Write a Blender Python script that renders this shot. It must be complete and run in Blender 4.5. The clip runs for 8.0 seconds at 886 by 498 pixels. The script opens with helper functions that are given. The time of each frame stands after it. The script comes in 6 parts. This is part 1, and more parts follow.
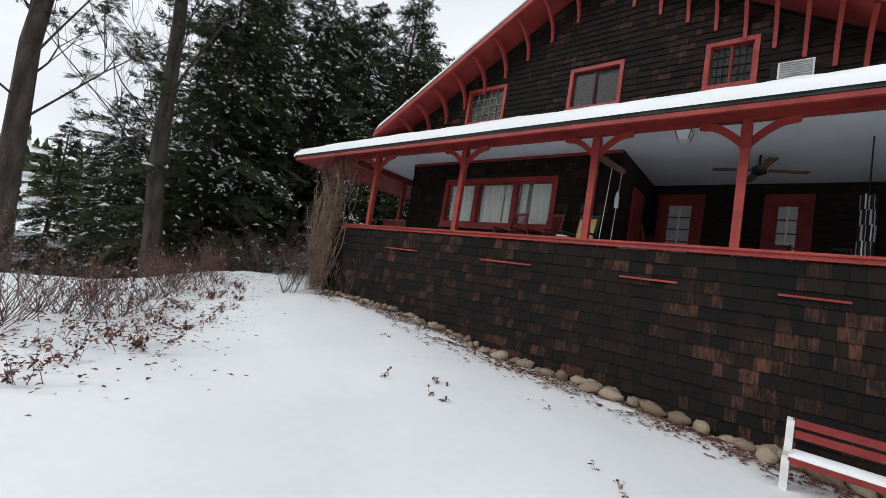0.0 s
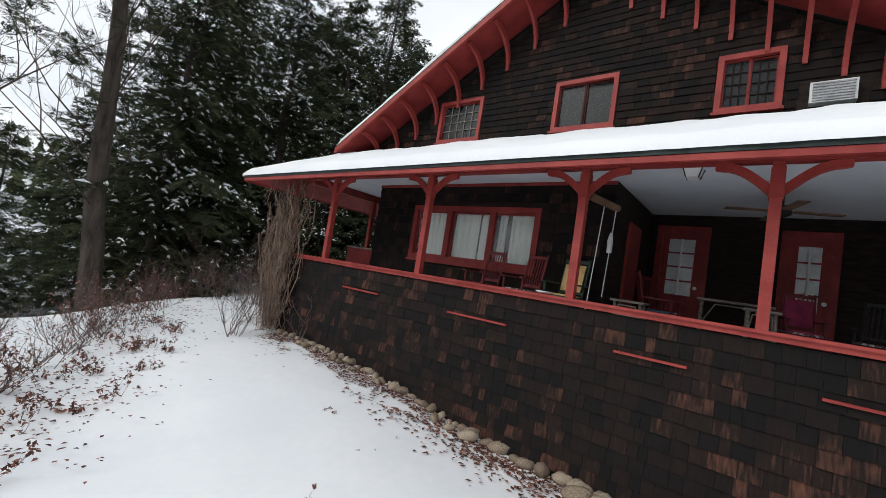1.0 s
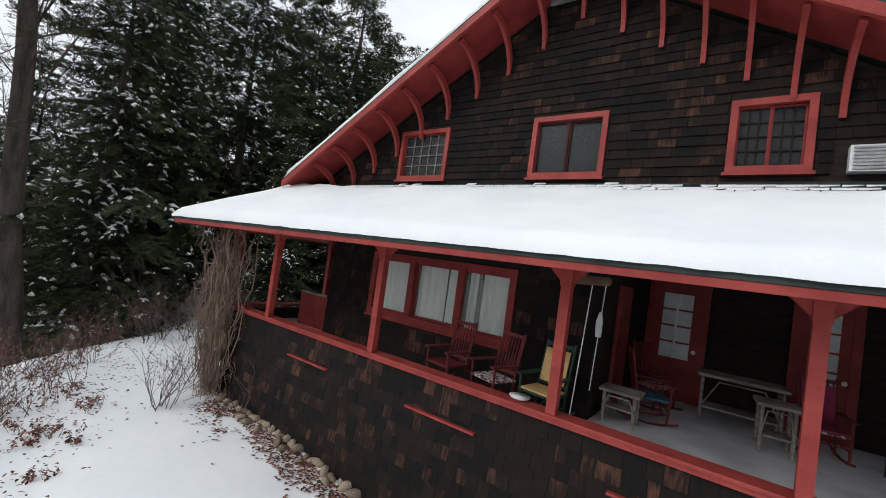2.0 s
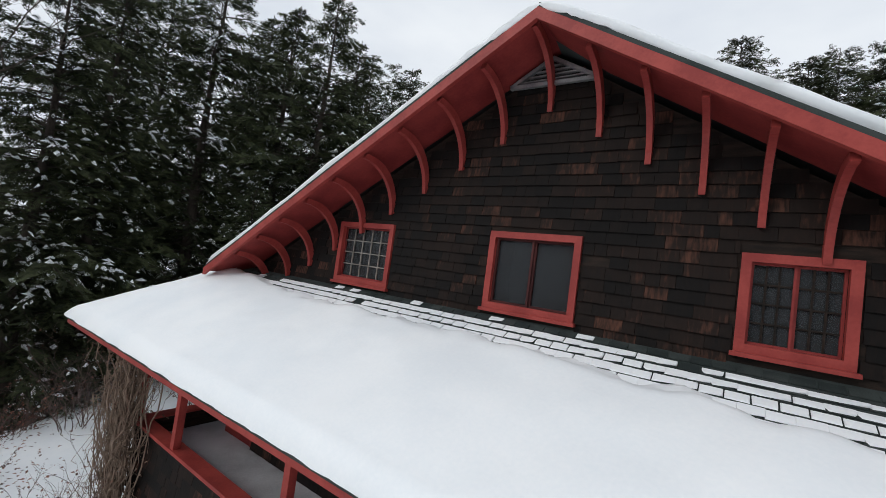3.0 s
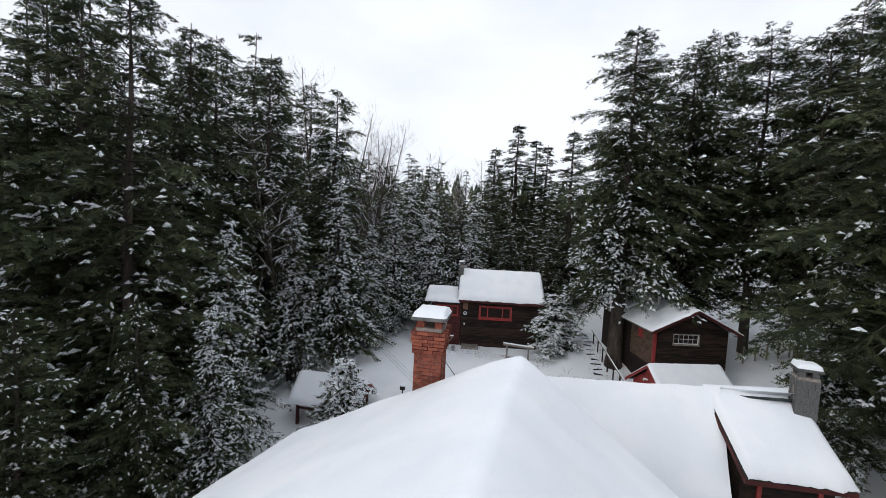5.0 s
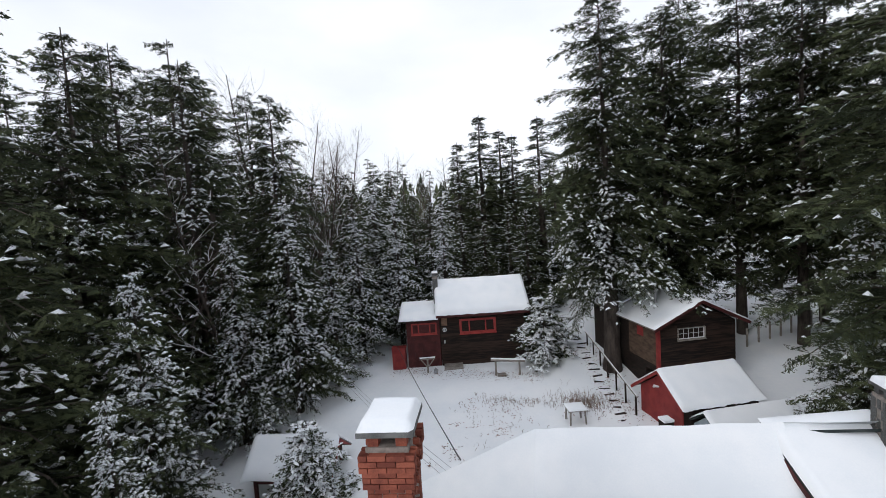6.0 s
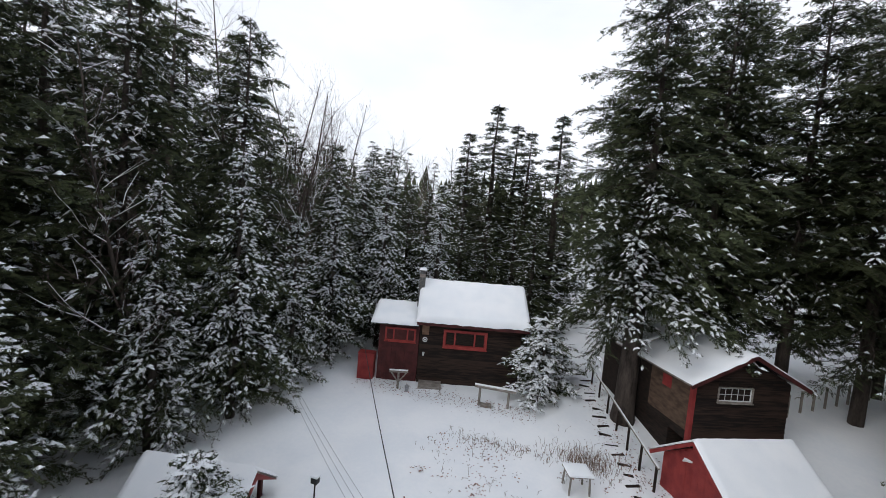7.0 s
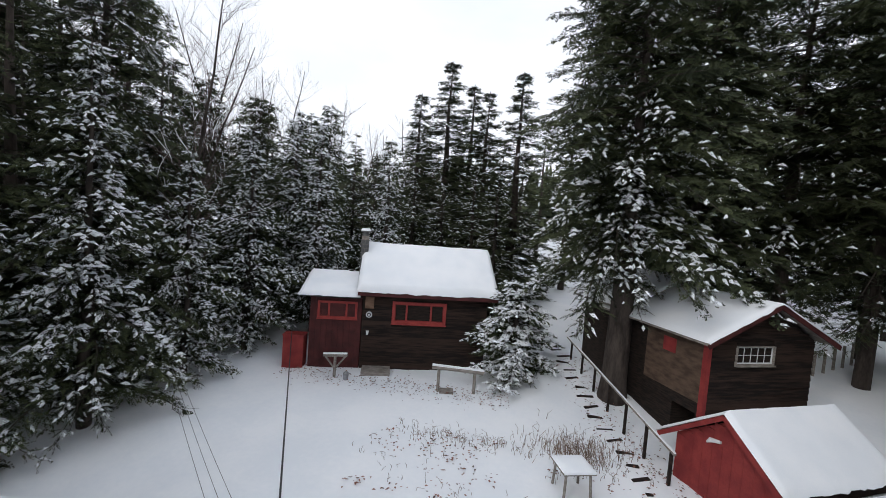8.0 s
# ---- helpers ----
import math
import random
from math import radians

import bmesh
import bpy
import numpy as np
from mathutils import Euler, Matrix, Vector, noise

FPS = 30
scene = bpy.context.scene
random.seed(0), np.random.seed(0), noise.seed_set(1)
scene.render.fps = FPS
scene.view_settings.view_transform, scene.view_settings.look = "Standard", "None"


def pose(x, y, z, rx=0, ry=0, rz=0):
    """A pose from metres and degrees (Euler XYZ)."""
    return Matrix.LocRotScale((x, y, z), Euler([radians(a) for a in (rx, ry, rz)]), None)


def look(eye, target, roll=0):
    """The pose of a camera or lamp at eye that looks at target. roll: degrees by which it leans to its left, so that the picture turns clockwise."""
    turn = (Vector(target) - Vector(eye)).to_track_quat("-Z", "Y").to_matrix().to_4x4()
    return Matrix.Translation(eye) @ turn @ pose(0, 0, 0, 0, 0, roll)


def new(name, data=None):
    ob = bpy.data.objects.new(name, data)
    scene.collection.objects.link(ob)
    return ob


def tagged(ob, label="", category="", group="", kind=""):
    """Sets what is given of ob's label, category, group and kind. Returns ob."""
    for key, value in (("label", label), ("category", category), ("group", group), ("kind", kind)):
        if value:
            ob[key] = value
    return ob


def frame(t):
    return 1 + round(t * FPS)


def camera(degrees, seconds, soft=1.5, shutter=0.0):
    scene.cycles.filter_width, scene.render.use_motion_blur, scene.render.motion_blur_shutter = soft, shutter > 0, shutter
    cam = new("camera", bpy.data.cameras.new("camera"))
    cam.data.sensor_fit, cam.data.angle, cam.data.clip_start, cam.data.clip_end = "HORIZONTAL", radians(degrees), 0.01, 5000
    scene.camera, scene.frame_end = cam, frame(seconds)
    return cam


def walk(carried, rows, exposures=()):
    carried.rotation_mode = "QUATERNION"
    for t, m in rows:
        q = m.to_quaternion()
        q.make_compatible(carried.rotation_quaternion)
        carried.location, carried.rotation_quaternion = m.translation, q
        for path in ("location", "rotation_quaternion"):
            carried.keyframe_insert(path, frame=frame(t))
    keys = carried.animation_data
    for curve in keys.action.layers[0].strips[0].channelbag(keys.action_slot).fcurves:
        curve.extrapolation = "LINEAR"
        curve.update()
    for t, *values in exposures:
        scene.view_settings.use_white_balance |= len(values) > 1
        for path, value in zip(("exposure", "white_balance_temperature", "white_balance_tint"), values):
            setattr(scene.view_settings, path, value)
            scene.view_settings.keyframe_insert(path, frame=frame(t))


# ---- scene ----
cam = camera(94.6, 8.0, soft=0.85)
SIZE = 1.36      # the plan below is drawn in units of 1.36 m, so that the doors come to 2.1 m
PATH = [
    (0, (2.109, -5.314, 0.534), (0.830, -3.783, 0.669), 9.1),
    (0.5, (1.948, -4.839, 0.936), (0.674, -3.303, 1.060), 9.6),
    (1, (1.711, -4.332, 1.384), (0.458, -2.778, 1.502), 8.9),
    (2.3, (1.186, -3.207, 2.920), (0.006, -1.594, 2.973), 7.8),
    (2.6, (1.124, -2.849, 3.383), (-0.062, -1.239, 3.428), 8.0),
    (3, (0.978, -2.522, 3.947), (-0.172, -0.888, 4.044), 7.7),
    (3.3, (0.747, -2.433, 4.615), (-0.282, -0.720, 4.686), 5.5),
    (3.6, (0.690, -2.306, 5.139), (-0.271, -0.559, 5.296), 5.3),
    (4, (0.453, -1.754, 6.386), (-0.438, 0.035, 6.300), 0.3),
    (4.5, (0.233, -1.096, 7.311), (-0.553, 0.739, 7.182), 2.3),
    (4.7, (0.143, -0.778, 7.505), (-0.618, 1.067, 7.375), 2.8),
    (5.8, (-0.413, 1.554, 8.138), (-1.104, 3.425, 8.003), 1.5),
    (6, (-0.627, 2.041, 8.169), (-1.249, 3.937, 8.031), -3.8),
    (6.5, (-1.243, 3.565, 8.017), (-1.839, 5.469, 7.881), 4.8),
    (7, (-1.638, 5.191, 7.659), (-2.237, 7.095, 7.528), 5.1),
    (7.5, (-2.007, 6.716, 7.144), (-2.545, 8.638, 7.012), 3.0),
    (8, (-2.164, 8.175, 5.929), (-2.553, 10.134, 5.815), 4.3),
]
walk(cam, [(t, look(Vector(eye) * SIZE, Vector(target) * SIZE, roll)) for t, eye, target, roll in PATH], [(0, 0.02, 6420, 8), (1.2, 0.12, 6420, 8), (2.4, 0.0, 6350, 8), (3.0, -0.12, 6300, 8), (3.4, -0.04, 6300, 9), (4.0, 0.1, 6350, 9), (4.5, 0.05, 6250, 10), (6, 0.10, 6200, 11), (8, 0.18, 6200, 11)])

# ---- world, sun, exposure ----
world = bpy.data.worlds.new("overcast_sky")
scene.world = world
world.use_nodes = True
wn, wl = world.node_tree.nodes, world.node_tree.links
wn.clear()
w_out, w_bg, w_sky = wn.new("ShaderNodeOutputWorld"), wn.new("ShaderNodeBackground"), wn.new("ShaderNodeTexSky")
w_sky.sky_type, w_sky.sun_disc = "NISHITA", False
w_sky.sun_elevation, w_sky.sun_rotation = radians(28), radians(200)
w_tc, w_map, w_noise, w_ramp = wn.new("ShaderNodeTexCoord"), wn.new("ShaderNodeMapping"), wn.new("ShaderNodeTexNoise"), wn.new("ShaderNodeValToRGB")
w_map.inputs["Scale"].default_value = (1.0, 1.0, 2.6)
w_noise.inputs["Scale"].default_value, w_noise.inputs["Detail"].default_value = 1.7, 6
w_ramp.color_ramp.elements[0].position, w_ramp.color_ramp.elements[0].color = 0.33, (7.6, 7.9, 8.5, 1)
w_ramp.color_ramp.elements[1].position, w_ramp.color_ramp.elements[1].color = 0.62, (9.6, 9.7, 9.9, 1)
w_mix = wn.new("ShaderNodeMix")
w_mix.data_type, w_mix.inputs[0].default_value = "RGBA", 0.93
wl.new(w_tc.outputs["Generated"], w_map.inputs["Vector"])
wl.new(w_map.outputs["Vector"], w_noise.inputs["Vector"])
wl.new(w_noise.outputs["Fac"], w_ramp.inputs["Fac"])
wl.new(w_sky.outputs["Color"], w_mix.inputs[6])
wl.new(w_ramp.outputs["Color"], w_mix.inputs[7])
wl.new(w_mix.outputs[2], w_bg.inputs["Color"])
wl.new(w_bg.outputs["Background"], w_out.inputs["Surface"])
w_bg.inputs["Strength"].default_value = 0.107
sun = new("sun", bpy.data.lights.new("sun", "SUN"))
sun.data.energy, sun.data.angle, sun.data.color = 0.9, radians(25), (1.0, 0.96, 0.9)
sun.matrix_world = look((-12, -20, 14), (0, 0, 0))


# ---- materials ----
def principled(name, rough=0.8, metal=0.0):
    m = bpy.data.materials.new(name)
    m.use_nodes = True
    b = m.node_tree.nodes["Principled BSDF"]
    b.inputs["Specular IOR Level"].default_value = 0.25
    b.inputs["Roughness"].default_value, b.inputs["Metallic"].default_value = rough, metal
    return m, m.node_tree.nodes, m.node_tree.links, b


def surface(name, dark, light, scale=8.0, rough=0.8, bump=0.15, stretch=(1, 1, 1), fine=60.0, metal=0.0, piece="", spread=0.5, lo=0.35, hi=0.65, world_size=False):
    """Two colours mixed by a noise at two scales; piece: 'object' or 'island' adds a random shade for each piece."""
    m, n, l, b = principled(name, rough, metal)
    tc, mp = n.new("ShaderNodeTexCoord"), n.new("ShaderNodeMapping")
    mp.inputs["Scale"].default_value = stretch
    if world_size:
        mp.inputs["Scale"].default_value = [k / SIZE for k in stretch]
        l.new(n.new("ShaderNodeNewGeometry").outputs["Position"], mp.inputs["Vector"])
    else:
        l.new(tc.outputs["Object"], mp.inputs["Vector"])
    big, small = n.new("ShaderNodeTexNoise"), n.new("ShaderNodeTexNoise")
    big.inputs["Scale"].default_value, big.inputs["Detail"].default_value = scale, 5
    small.inputs["Scale"].default_value, small.inputs["Detail"].default_value = fine, 4
    for t in (big, small):
        l.new(mp.outputs["Vector"], t.inputs["Vector"])
    add = n.new("ShaderNodeMath")
    add.operation = "MULTIPLY_ADD"
    add.inputs[1].default_value = 0.35
    l.new(small.outputs["Fac"], add.inputs[0])
    off = n.new("ShaderNodeMath")
    off.operation = "SUBTRACT"
    off.inputs[1].default_value = 0.175
    l.new(big.outputs["Fac"], off.inputs[0])
    l.new(off.outputs[0], add.inputs[2])
    value = add.outputs[0]
    if piece:
        if piece == "object":
            info = n.new("ShaderNodeObjectInfo")
            rnd = info.outputs["Random"]
        else:
            info = n.new("ShaderNodeNewGeometry")
            rnd = info.outputs["Random Per Island"]
        per = n.new("ShaderNodeMath")
        per.operation = "MULTIPLY_ADD"
        per.inputs[1].default_value, per.inputs[2].default_value = spread, -spread / 2
        l.new(rnd, per.inputs[0])
        tot = n.new("ShaderNodeMath")
        l.new(value, tot.inputs[0])
        l.new(per.outputs[0], tot.inputs[1])
        value = tot.outputs[0]
    ramp = n.new("ShaderNodeValToRGB")
    ramp.color_ramp.elements[0].position, ramp.color_ramp.elements[0].color = lo, (*dark, 1)
    ramp.color_ramp.elements[1].position, ramp.color_ramp.elements[1].color = hi, (*light, 1)
    l.new(value, ramp.inputs["Fac"])
    l.new(ramp.outputs["Color"], b.inputs["Base Color"])
    if bump:
        bp = n.new("ShaderNodeBump")
        bp.inputs["Strength"].default_value, bp.inputs["Distance"].default_value = bump, 0.01
        l.new(value, bp.inputs["Height"])
        l.new(bp.outputs["Normal"], b.inputs["Normal"])
    return m


SNOW = surface("snow", (0.84, 0.87, 0.90), (0.91, 0.925, 0.94), 1.2, 0.75, 0.25, fine=40)
GROUND = surface("snow_ground", (0.84, 0.87, 0.90), (0.91, 0.925, 0.94), 0.7, 0.8, 0.5, fine=9)
RED = surface("red_paint", (0.19, 0.024, 0.024), (0.28, 0.042, 0.037), 3, 0.55, 0.08, fine=40)
REDTRIM = surface("red_trim_paint", (0.25, 0.036, 0.032), (0.36, 0.06, 0.05), 4, 0.5, 0.08, fine=50)


def cedar(name, piece):
    """Old dark-stained cedar: patches of worn stain, a shade for each shingle, and grain running down it."""
    m, n, l, b = principled(name, 0.85)
    pos = n.new("ShaderNodeNewGeometry")
    shade = n.new("ShaderNodeObjectInfo").outputs["Random"] if piece == "object" else pos.outputs["Random Per Island"]
    value = None
    for scale, stretch, weight in ((0.55, (1, 1, 1.4), 0.42), (5.0, (1, 1, 1), 0.30), (1.0, (34, 34, 2.6), 0.60)):
        mp, t = n.new("ShaderNodeMapping"), n.new("ShaderNodeTexNoise")
        mp.inputs["Scale"].default_value = stretch
        t.inputs["Scale"].default_value, t.inputs["Detail"].default_value = scale, 4
        l.new(pos.outputs["Position"], mp.inputs["Vector"])
        l.new(mp.outputs["Vector"], t.inputs["Vector"])
        mul = n.new("ShaderNodeMath")
        mul.operation = "MULTIPLY_ADD"
        mul.inputs[1].default_value = weight
        mul.inputs[2].default_value = -weight / 2
        l.new(t.outputs["Fac"], mul.inputs[0])
        if value is not None:
            l.new(value, mul.inputs[2])
        value = mul.outputs[0]
    per = n.new("ShaderNodeMath")
    per.operation = "MULTIPLY_ADD"
    per.inputs[1].default_value = 0.56
    l.new(shade, per.inputs[0])
    l.new(value, per.inputs[2])
    ramp = n.new("ShaderNodeValToRGB")
    e = ramp.color_ramp.elements
    e[0].position, e[0].color = 0.16, (0.005, 0.004, 0.0038, 1)
    e[1].position, e[1].color = 0.84, (0.13, 0.054, 0.035, 1)
    mid = e.new(0.56)
    mid.color = (0.016, 0.0092, 0.007, 1)
    off = n.new("ShaderNodeMath")
    off.inputs[1].default_value = -0.375
    l.new(per.outputs[0], off.inputs[0])
    l.new(off.outputs[0], ramp.inputs["Fac"])
    l.new(ramp.outputs["Color"], b.inputs["Base Color"])
    bp = n.new("ShaderNodeBump")
    bp.inputs["Strength"].default_value, bp.inputs["Distance"].default_value = 0.6, 0.008
    l.new(value, bp.inputs["Height"])
    l.new(bp.outputs["Normal"], b.inputs["Normal"])
    return m


SHINGLE, SHINGLES = cedar("cedar_shingle", "object"), cedar("cedar_shingles", "island")
DARKWOOD = surface("dark_boards", (0.008, 0.006, 0.005), (0.03, 0.019, 0.014), 5, 0.8, 0.3, (1, 1, 6))
LOGWOOD = surface("log_boards", (0.010, 0.007, 0.006), (0.042, 0.025, 0.018), 3, 0.85, 0.4, (0.6, 0.6, 7), piece="object", spread=0.3, world_size=True)
MAROON = surface("maroon_paint", (0.05, 0.014, 0.014), (0.09, 0.024, 0.022), 3, 0.7, 0.1)
PLY = surface("weathered_plywood", (0.14, 0.08, 0.05), (0.24, 0.15, 0.10), 3, 0.8, 0.1, (1, 1, 3))
SHEDPLY = surface("dark_weathered_plywood", (0.06, 0.038, 0.026), (0.12, 0.08, 0.055), 3, 0.85, 0.2, (1, 1, 3))
CEILING = surface("pale_ceiling_paint", (0.62, 0.67, 0.72), (0.70, 0.75, 0.80), 2, 0.7, 0.05)
FLOORPAINT = surface("porch_floor_paint", (0.42, 0.42, 0.44), (0.60, 0.60, 0.62), 2, 0.7, 0.05)
ASPHALT = surface("asphalt_shingle", (0.022, 0.03, 0.03), (0.05, 0.06, 0.058), 4, 0.9, 0.4, fine=120, piece="object", spread=0.25, world_size=True)
BRICK = surface("brick", (0.15, 0.042, 0.028), (0.30, 0.09, 0.055), 6, 0.85, 0.3, piece="object", spread=0.4, world_size=True)
MORTAR = surface("mortar", (0.2, 0.17, 0.15), (0.32, 0.28, 0.25), 12, 0.9, 0.3)
STONE = surface("field_stone", (0.20, 0.15, 0.11), (0.40, 0.33, 0.25), 9, 0.85, 0.4, piece="object", spread=0.5)
CONCRETE = surface("concrete_block", (0.075, 0.075, 0.073), (0.16, 0.16, 0.155), 6, 0.9, 0.3)
GREYWOOD = surface("grey_wood", (0.16, 0.14, 0.12), (0.32, 0.29, 0.26), 5, 0.85, 0.3, (1, 1, 5))
WHITE = surface("white_paint", (0.62, 0.63, 0.63), (0.75, 0.76, 0.76), 6, 0.5, 0.05)
BARK = surface("bark", (0.030, 0.024, 0.020), (0.085, 0.068, 0.058), 5, 0.95, 0.8, (1, 1, 0.25), 30)
TWIG = surface("twig_bark", (0.075, 0.052, 0.046), (0.17, 0.125, 0.115), 6, 0.95, 0.2)
VINE = surface("vine_bark", (0.14, 0.10, 0.075), (0.30, 0.22, 0.17), 6, 0.95, 0.2)
NEEDLES = surface("hemlock_needles", (0.020, 0.027, 0.013), (0.075, 0.088, 0.040), 0.5, 0.8, 0, fine=6, piece="island", spread=0.5)


def feathered(m, scale, keep):
    """Sprays of needles are open: gaps between the twigs, a few centimetres wide."""
    n, l = m.node_tree.nodes, m.node_tree.links
    tc, noise, ramp = n.new("ShaderNodeTexCoord"), n.new("ShaderNodeTexNoise"), n.new("ShaderNodeMath")
    noise.inputs["Scale"].default_value, noise.inputs["Detail"].default_value = scale, 2
    fine, both = n.new("ShaderNodeTexNoise"), n.new("ShaderNodeMath")
    fine.inputs["Scale"].default_value, fine.inputs["Detail"].default_value = scale * 3.2, 1
    l.new(tc.outputs["Object"], noise.inputs["Vector"])
    l.new(tc.outputs["Object"], fine.inputs["Vector"])
    both.operation = "MULTIPLY_ADD"
    both.inputs[1].default_value = 1.3
    l.new(fine.outputs["Fac"], both.inputs[0])
    l.new(noise.outputs["Fac"], both.inputs[2])
    ramp.operation = "GREATER_THAN"
    ramp.inputs[1].default_value = keep * 2.3
    l.new(both.outputs[0], ramp.inputs[0])
    l.new(ramp.outputs[0], next(q for q in n if q.type == "BSDF_PRINCIPLED").inputs["Alpha"])
    return m


FARNEEDLES = NEEDLES.copy()
FARNEEDLES.name = "distant_needles"
feathered(NEEDLES, 13.0, 0.503)
BOUGHSNOW = feathered(surface("bough_snow", (0.80, 0.83, 0.87), (0.9, 0.92, 0.94), 3, 0.8, 0.3), 13.0, 0.45)
LEAF = surface("dead_leaf", (0.07, 0.03, 0.022), (0.27, 0.12, 0.085), 7, 0.85, 0.1, piece="island", spread=0.7)
CURTAIN = surface("curtain_cloth", (0.66, 0.73, 0.66), (0.79, 0.85, 0.78), 3, 0.9, 0.1, (5, 5, 0.3))
GREYMETAL = surface("grey_metal", (0.25, 0.25, 0.26), (0.4, 0.4, 0.41), 6, 0.45, 0.02, metal=0.6)
BLACK = surface("black_iron", (0.012, 0.012, 0.013), (0.03, 0.03, 0.03), 8, 0.5, 0.05)
YELLOW = surface("yellow_cloth", (0.45, 0.30, 0.12), (0.58, 0.40, 0.18), 6, 0.9, 0.1)
# near-black: the gloom of an unlit room put into the colour
UNLITROOM = surface("unlit_room_shade", (0.02, 0.018, 0.016), (0.035, 0.03, 0.027), 3, 0.9, 0.05)
WATER = surface("lake_water", (0.05, 0.055, 0.06), (0.07, 0.075, 0.08), 0.3, 0.22, 0.9, fine=2.2)
PATTERN = surface("patterned_cushion", (0.10, 0.05, 0.06), (0.55, 0.50, 0.48), 18, 0.9, 0.1, lo=0.45, hi=0.55)
BLUE = surface("blue_cloth", (0.03, 0.09, 0.14), (0.06, 0.15, 0.22), 6, 0.9, 0.1)
GLASS, g_n, g_l, g_b = principled("window_glass", 0.3)
g_b.inputs["Base Color"].default_value = (0.035, 0.038, 0.042, 1)
g_b.inputs["IOR"].default_value = 1.38
g_b.inputs["Alpha"].default_value = 0.75


# ---- geometry helpers ----
class Geo:
    def __init__(self):
        self.v, self.f, self.m = [], [], []

    def add(self, verts, faces, mi=0):
        o = len(self.v)
        self.v.extend(tuple(p) for p in verts)
        self.f.extend(tuple(i + o for i in q) for q in faces)
        self.m.extend([mi] * len(faces))
        return self

    def box(self, a, b, mi=0, rot=None, at=(0, 0, 0)):
        """A box from corner a to corner b with a small chamfer on its upright and level edges."""
        (x0, y0, z0), (x1, y1, z1) = a, b
        c = [(x, y, z) for z in (z0, z1) for x, y in ((x0, y0), (x1, y0), (x1, y1), (x0, y1))]
        if rot is not None:
            c = [rot @ Vector(p) + Vector(at) for p in c]
        return self.add(c, [(3, 2, 1, 0), (4, 5, 6, 7), (0, 1, 5, 4), (1, 2, 6, 5), (2, 3, 7, 6), (3, 0, 4, 7)], mi)

    def beam(self, p, q, w, h, mi=0):
        """A board of width w and height h from p to q."""
        p, q = Vector(p), Vector(q)
        d = (q - p).normalized()
        side = d.cross((0, 0, 1))
        side = side.normalized() if side.length > 0.01 else Vector((1, 0, 0))
        up = side.cross(d)
        c = [e + side * sx * w / 2 + up * sz * h / 2 for e in (p, q) for sx, sz in ((-1, -1), (1, -1), (1, 1), (-1, 1))]
        return self.add(c, [(0, 1, 2, 3), (7, 6, 5, 4), (0, 4, 5, 1), (1, 5, 6, 2), (2, 6, 7, 3), (3, 7, 4, 0)], mi)

    def tube(self, pts, radii, n=6, mi=0):
        pts = [Vector(p) for p in pts]
        rings, faces = [], []
        for i, p in enumerate(pts):
            d = (pts[min(i + 1, len(pts) - 1)] - pts[max(i - 1, 0)])
            d = d.normalized() if d.length > 1e-6 else Vector((0, 0, 1))
            a = d.cross((0.31, 0.17, 0.93))
            a = a.normalized() if a.length > 0.05 else d.cross((1, 0, 0)).normalized()
            b = d.cross(a)
            r = radii[i] if isinstance(radii, (list, tuple)) else radii
            rings += [p + (a * math.cos(t) + b * math.sin(t)) * r for t in (2 * math.pi * k / n for k in range(n))]
        for i in range(len(pts) - 1):
            for k in range(n):
                faces.append((i * n + k, i * n + (k + 1) % n, (i + 1) * n + (k + 1) % n, (i + 1) * n + k))
        faces += [tuple(range(n))[::-1], tuple(range((len(pts) - 1) * n, len(pts) * n))]
        return self.add(rings, faces, mi)

    def slab(self, poly, thick, mi=0):
        """A plate over the polygon, which is its upper face, thick metres deep straight down."""
        n = len(poly)
        v = [tuple(p) for p in poly] + [(p[0], p[1], p[2] - thick) for p in poly]
        return self.add(v, [tuple(range(n)), tuple(range(2 * n - 1, n - 1, -1))] + [(i + n, (i + 1) % n + n, (i + 1) % n, i) for i in range(n)], mi)

    def extrude(self, poly, d, mi=0):
        """A polygon carried along the vector d."""
        n = len(poly)
        v = [tuple(p) for p in poly] + [tuple(Vector(p) + Vector(d)) for p in poly]
        return self.add(v, [tuple(range(n))[::-1], tuple(range(n, 2 * n))] + [(i, (i + 1) % n, (i + 1) % n + n, i + n) for i in range(n)], mi)

    def mesh(self, name, mats, smooth=False):
        me = bpy.data.meshes.new(name)
        me.from_pydata(self.v, [], self.f)
        for m in mats if isinstance(mats, (list, tuple)) else [mats]:
            me.materials.append(m)
        me.polygons.foreach_set("material_index", self.m)
        if smooth:
            me.polygons.foreach_set("use_smooth", [True] * len(me.polygons))
        me.update()
        return me


def part(name, geo, material, parent, label="", smooth=False):
    ob = new(name, geo.mesh(name, material, smooth) if isinstance(geo, Geo) else geo)
    ob.parent = parent
    if label:
        ob["label"] = label
    return ob


def thing(name, label, category, m=None, group="", kind=""):
    ob = new(name)
    if m is not None:
        ob.matrix_world = m
    return tagged(ob, label, category, group, kind)


def solid(name, geo, material, label, category, kind="", group="", smooth=False):
    return tagged(new(name, geo.mesh(name, material, smooth)), label, category, group, kind)


def fbm(x, y, s=1.0, seed=0.0):
    return noise.fractal(Vector((x * s, y * s, seed)), 1.0, 2.0, 4)


def smooth_step(a, b, t):
    t = min(1.0, max(0.0, (t - a) / (b - a)))
    return t * t * (3 - 2 * t)


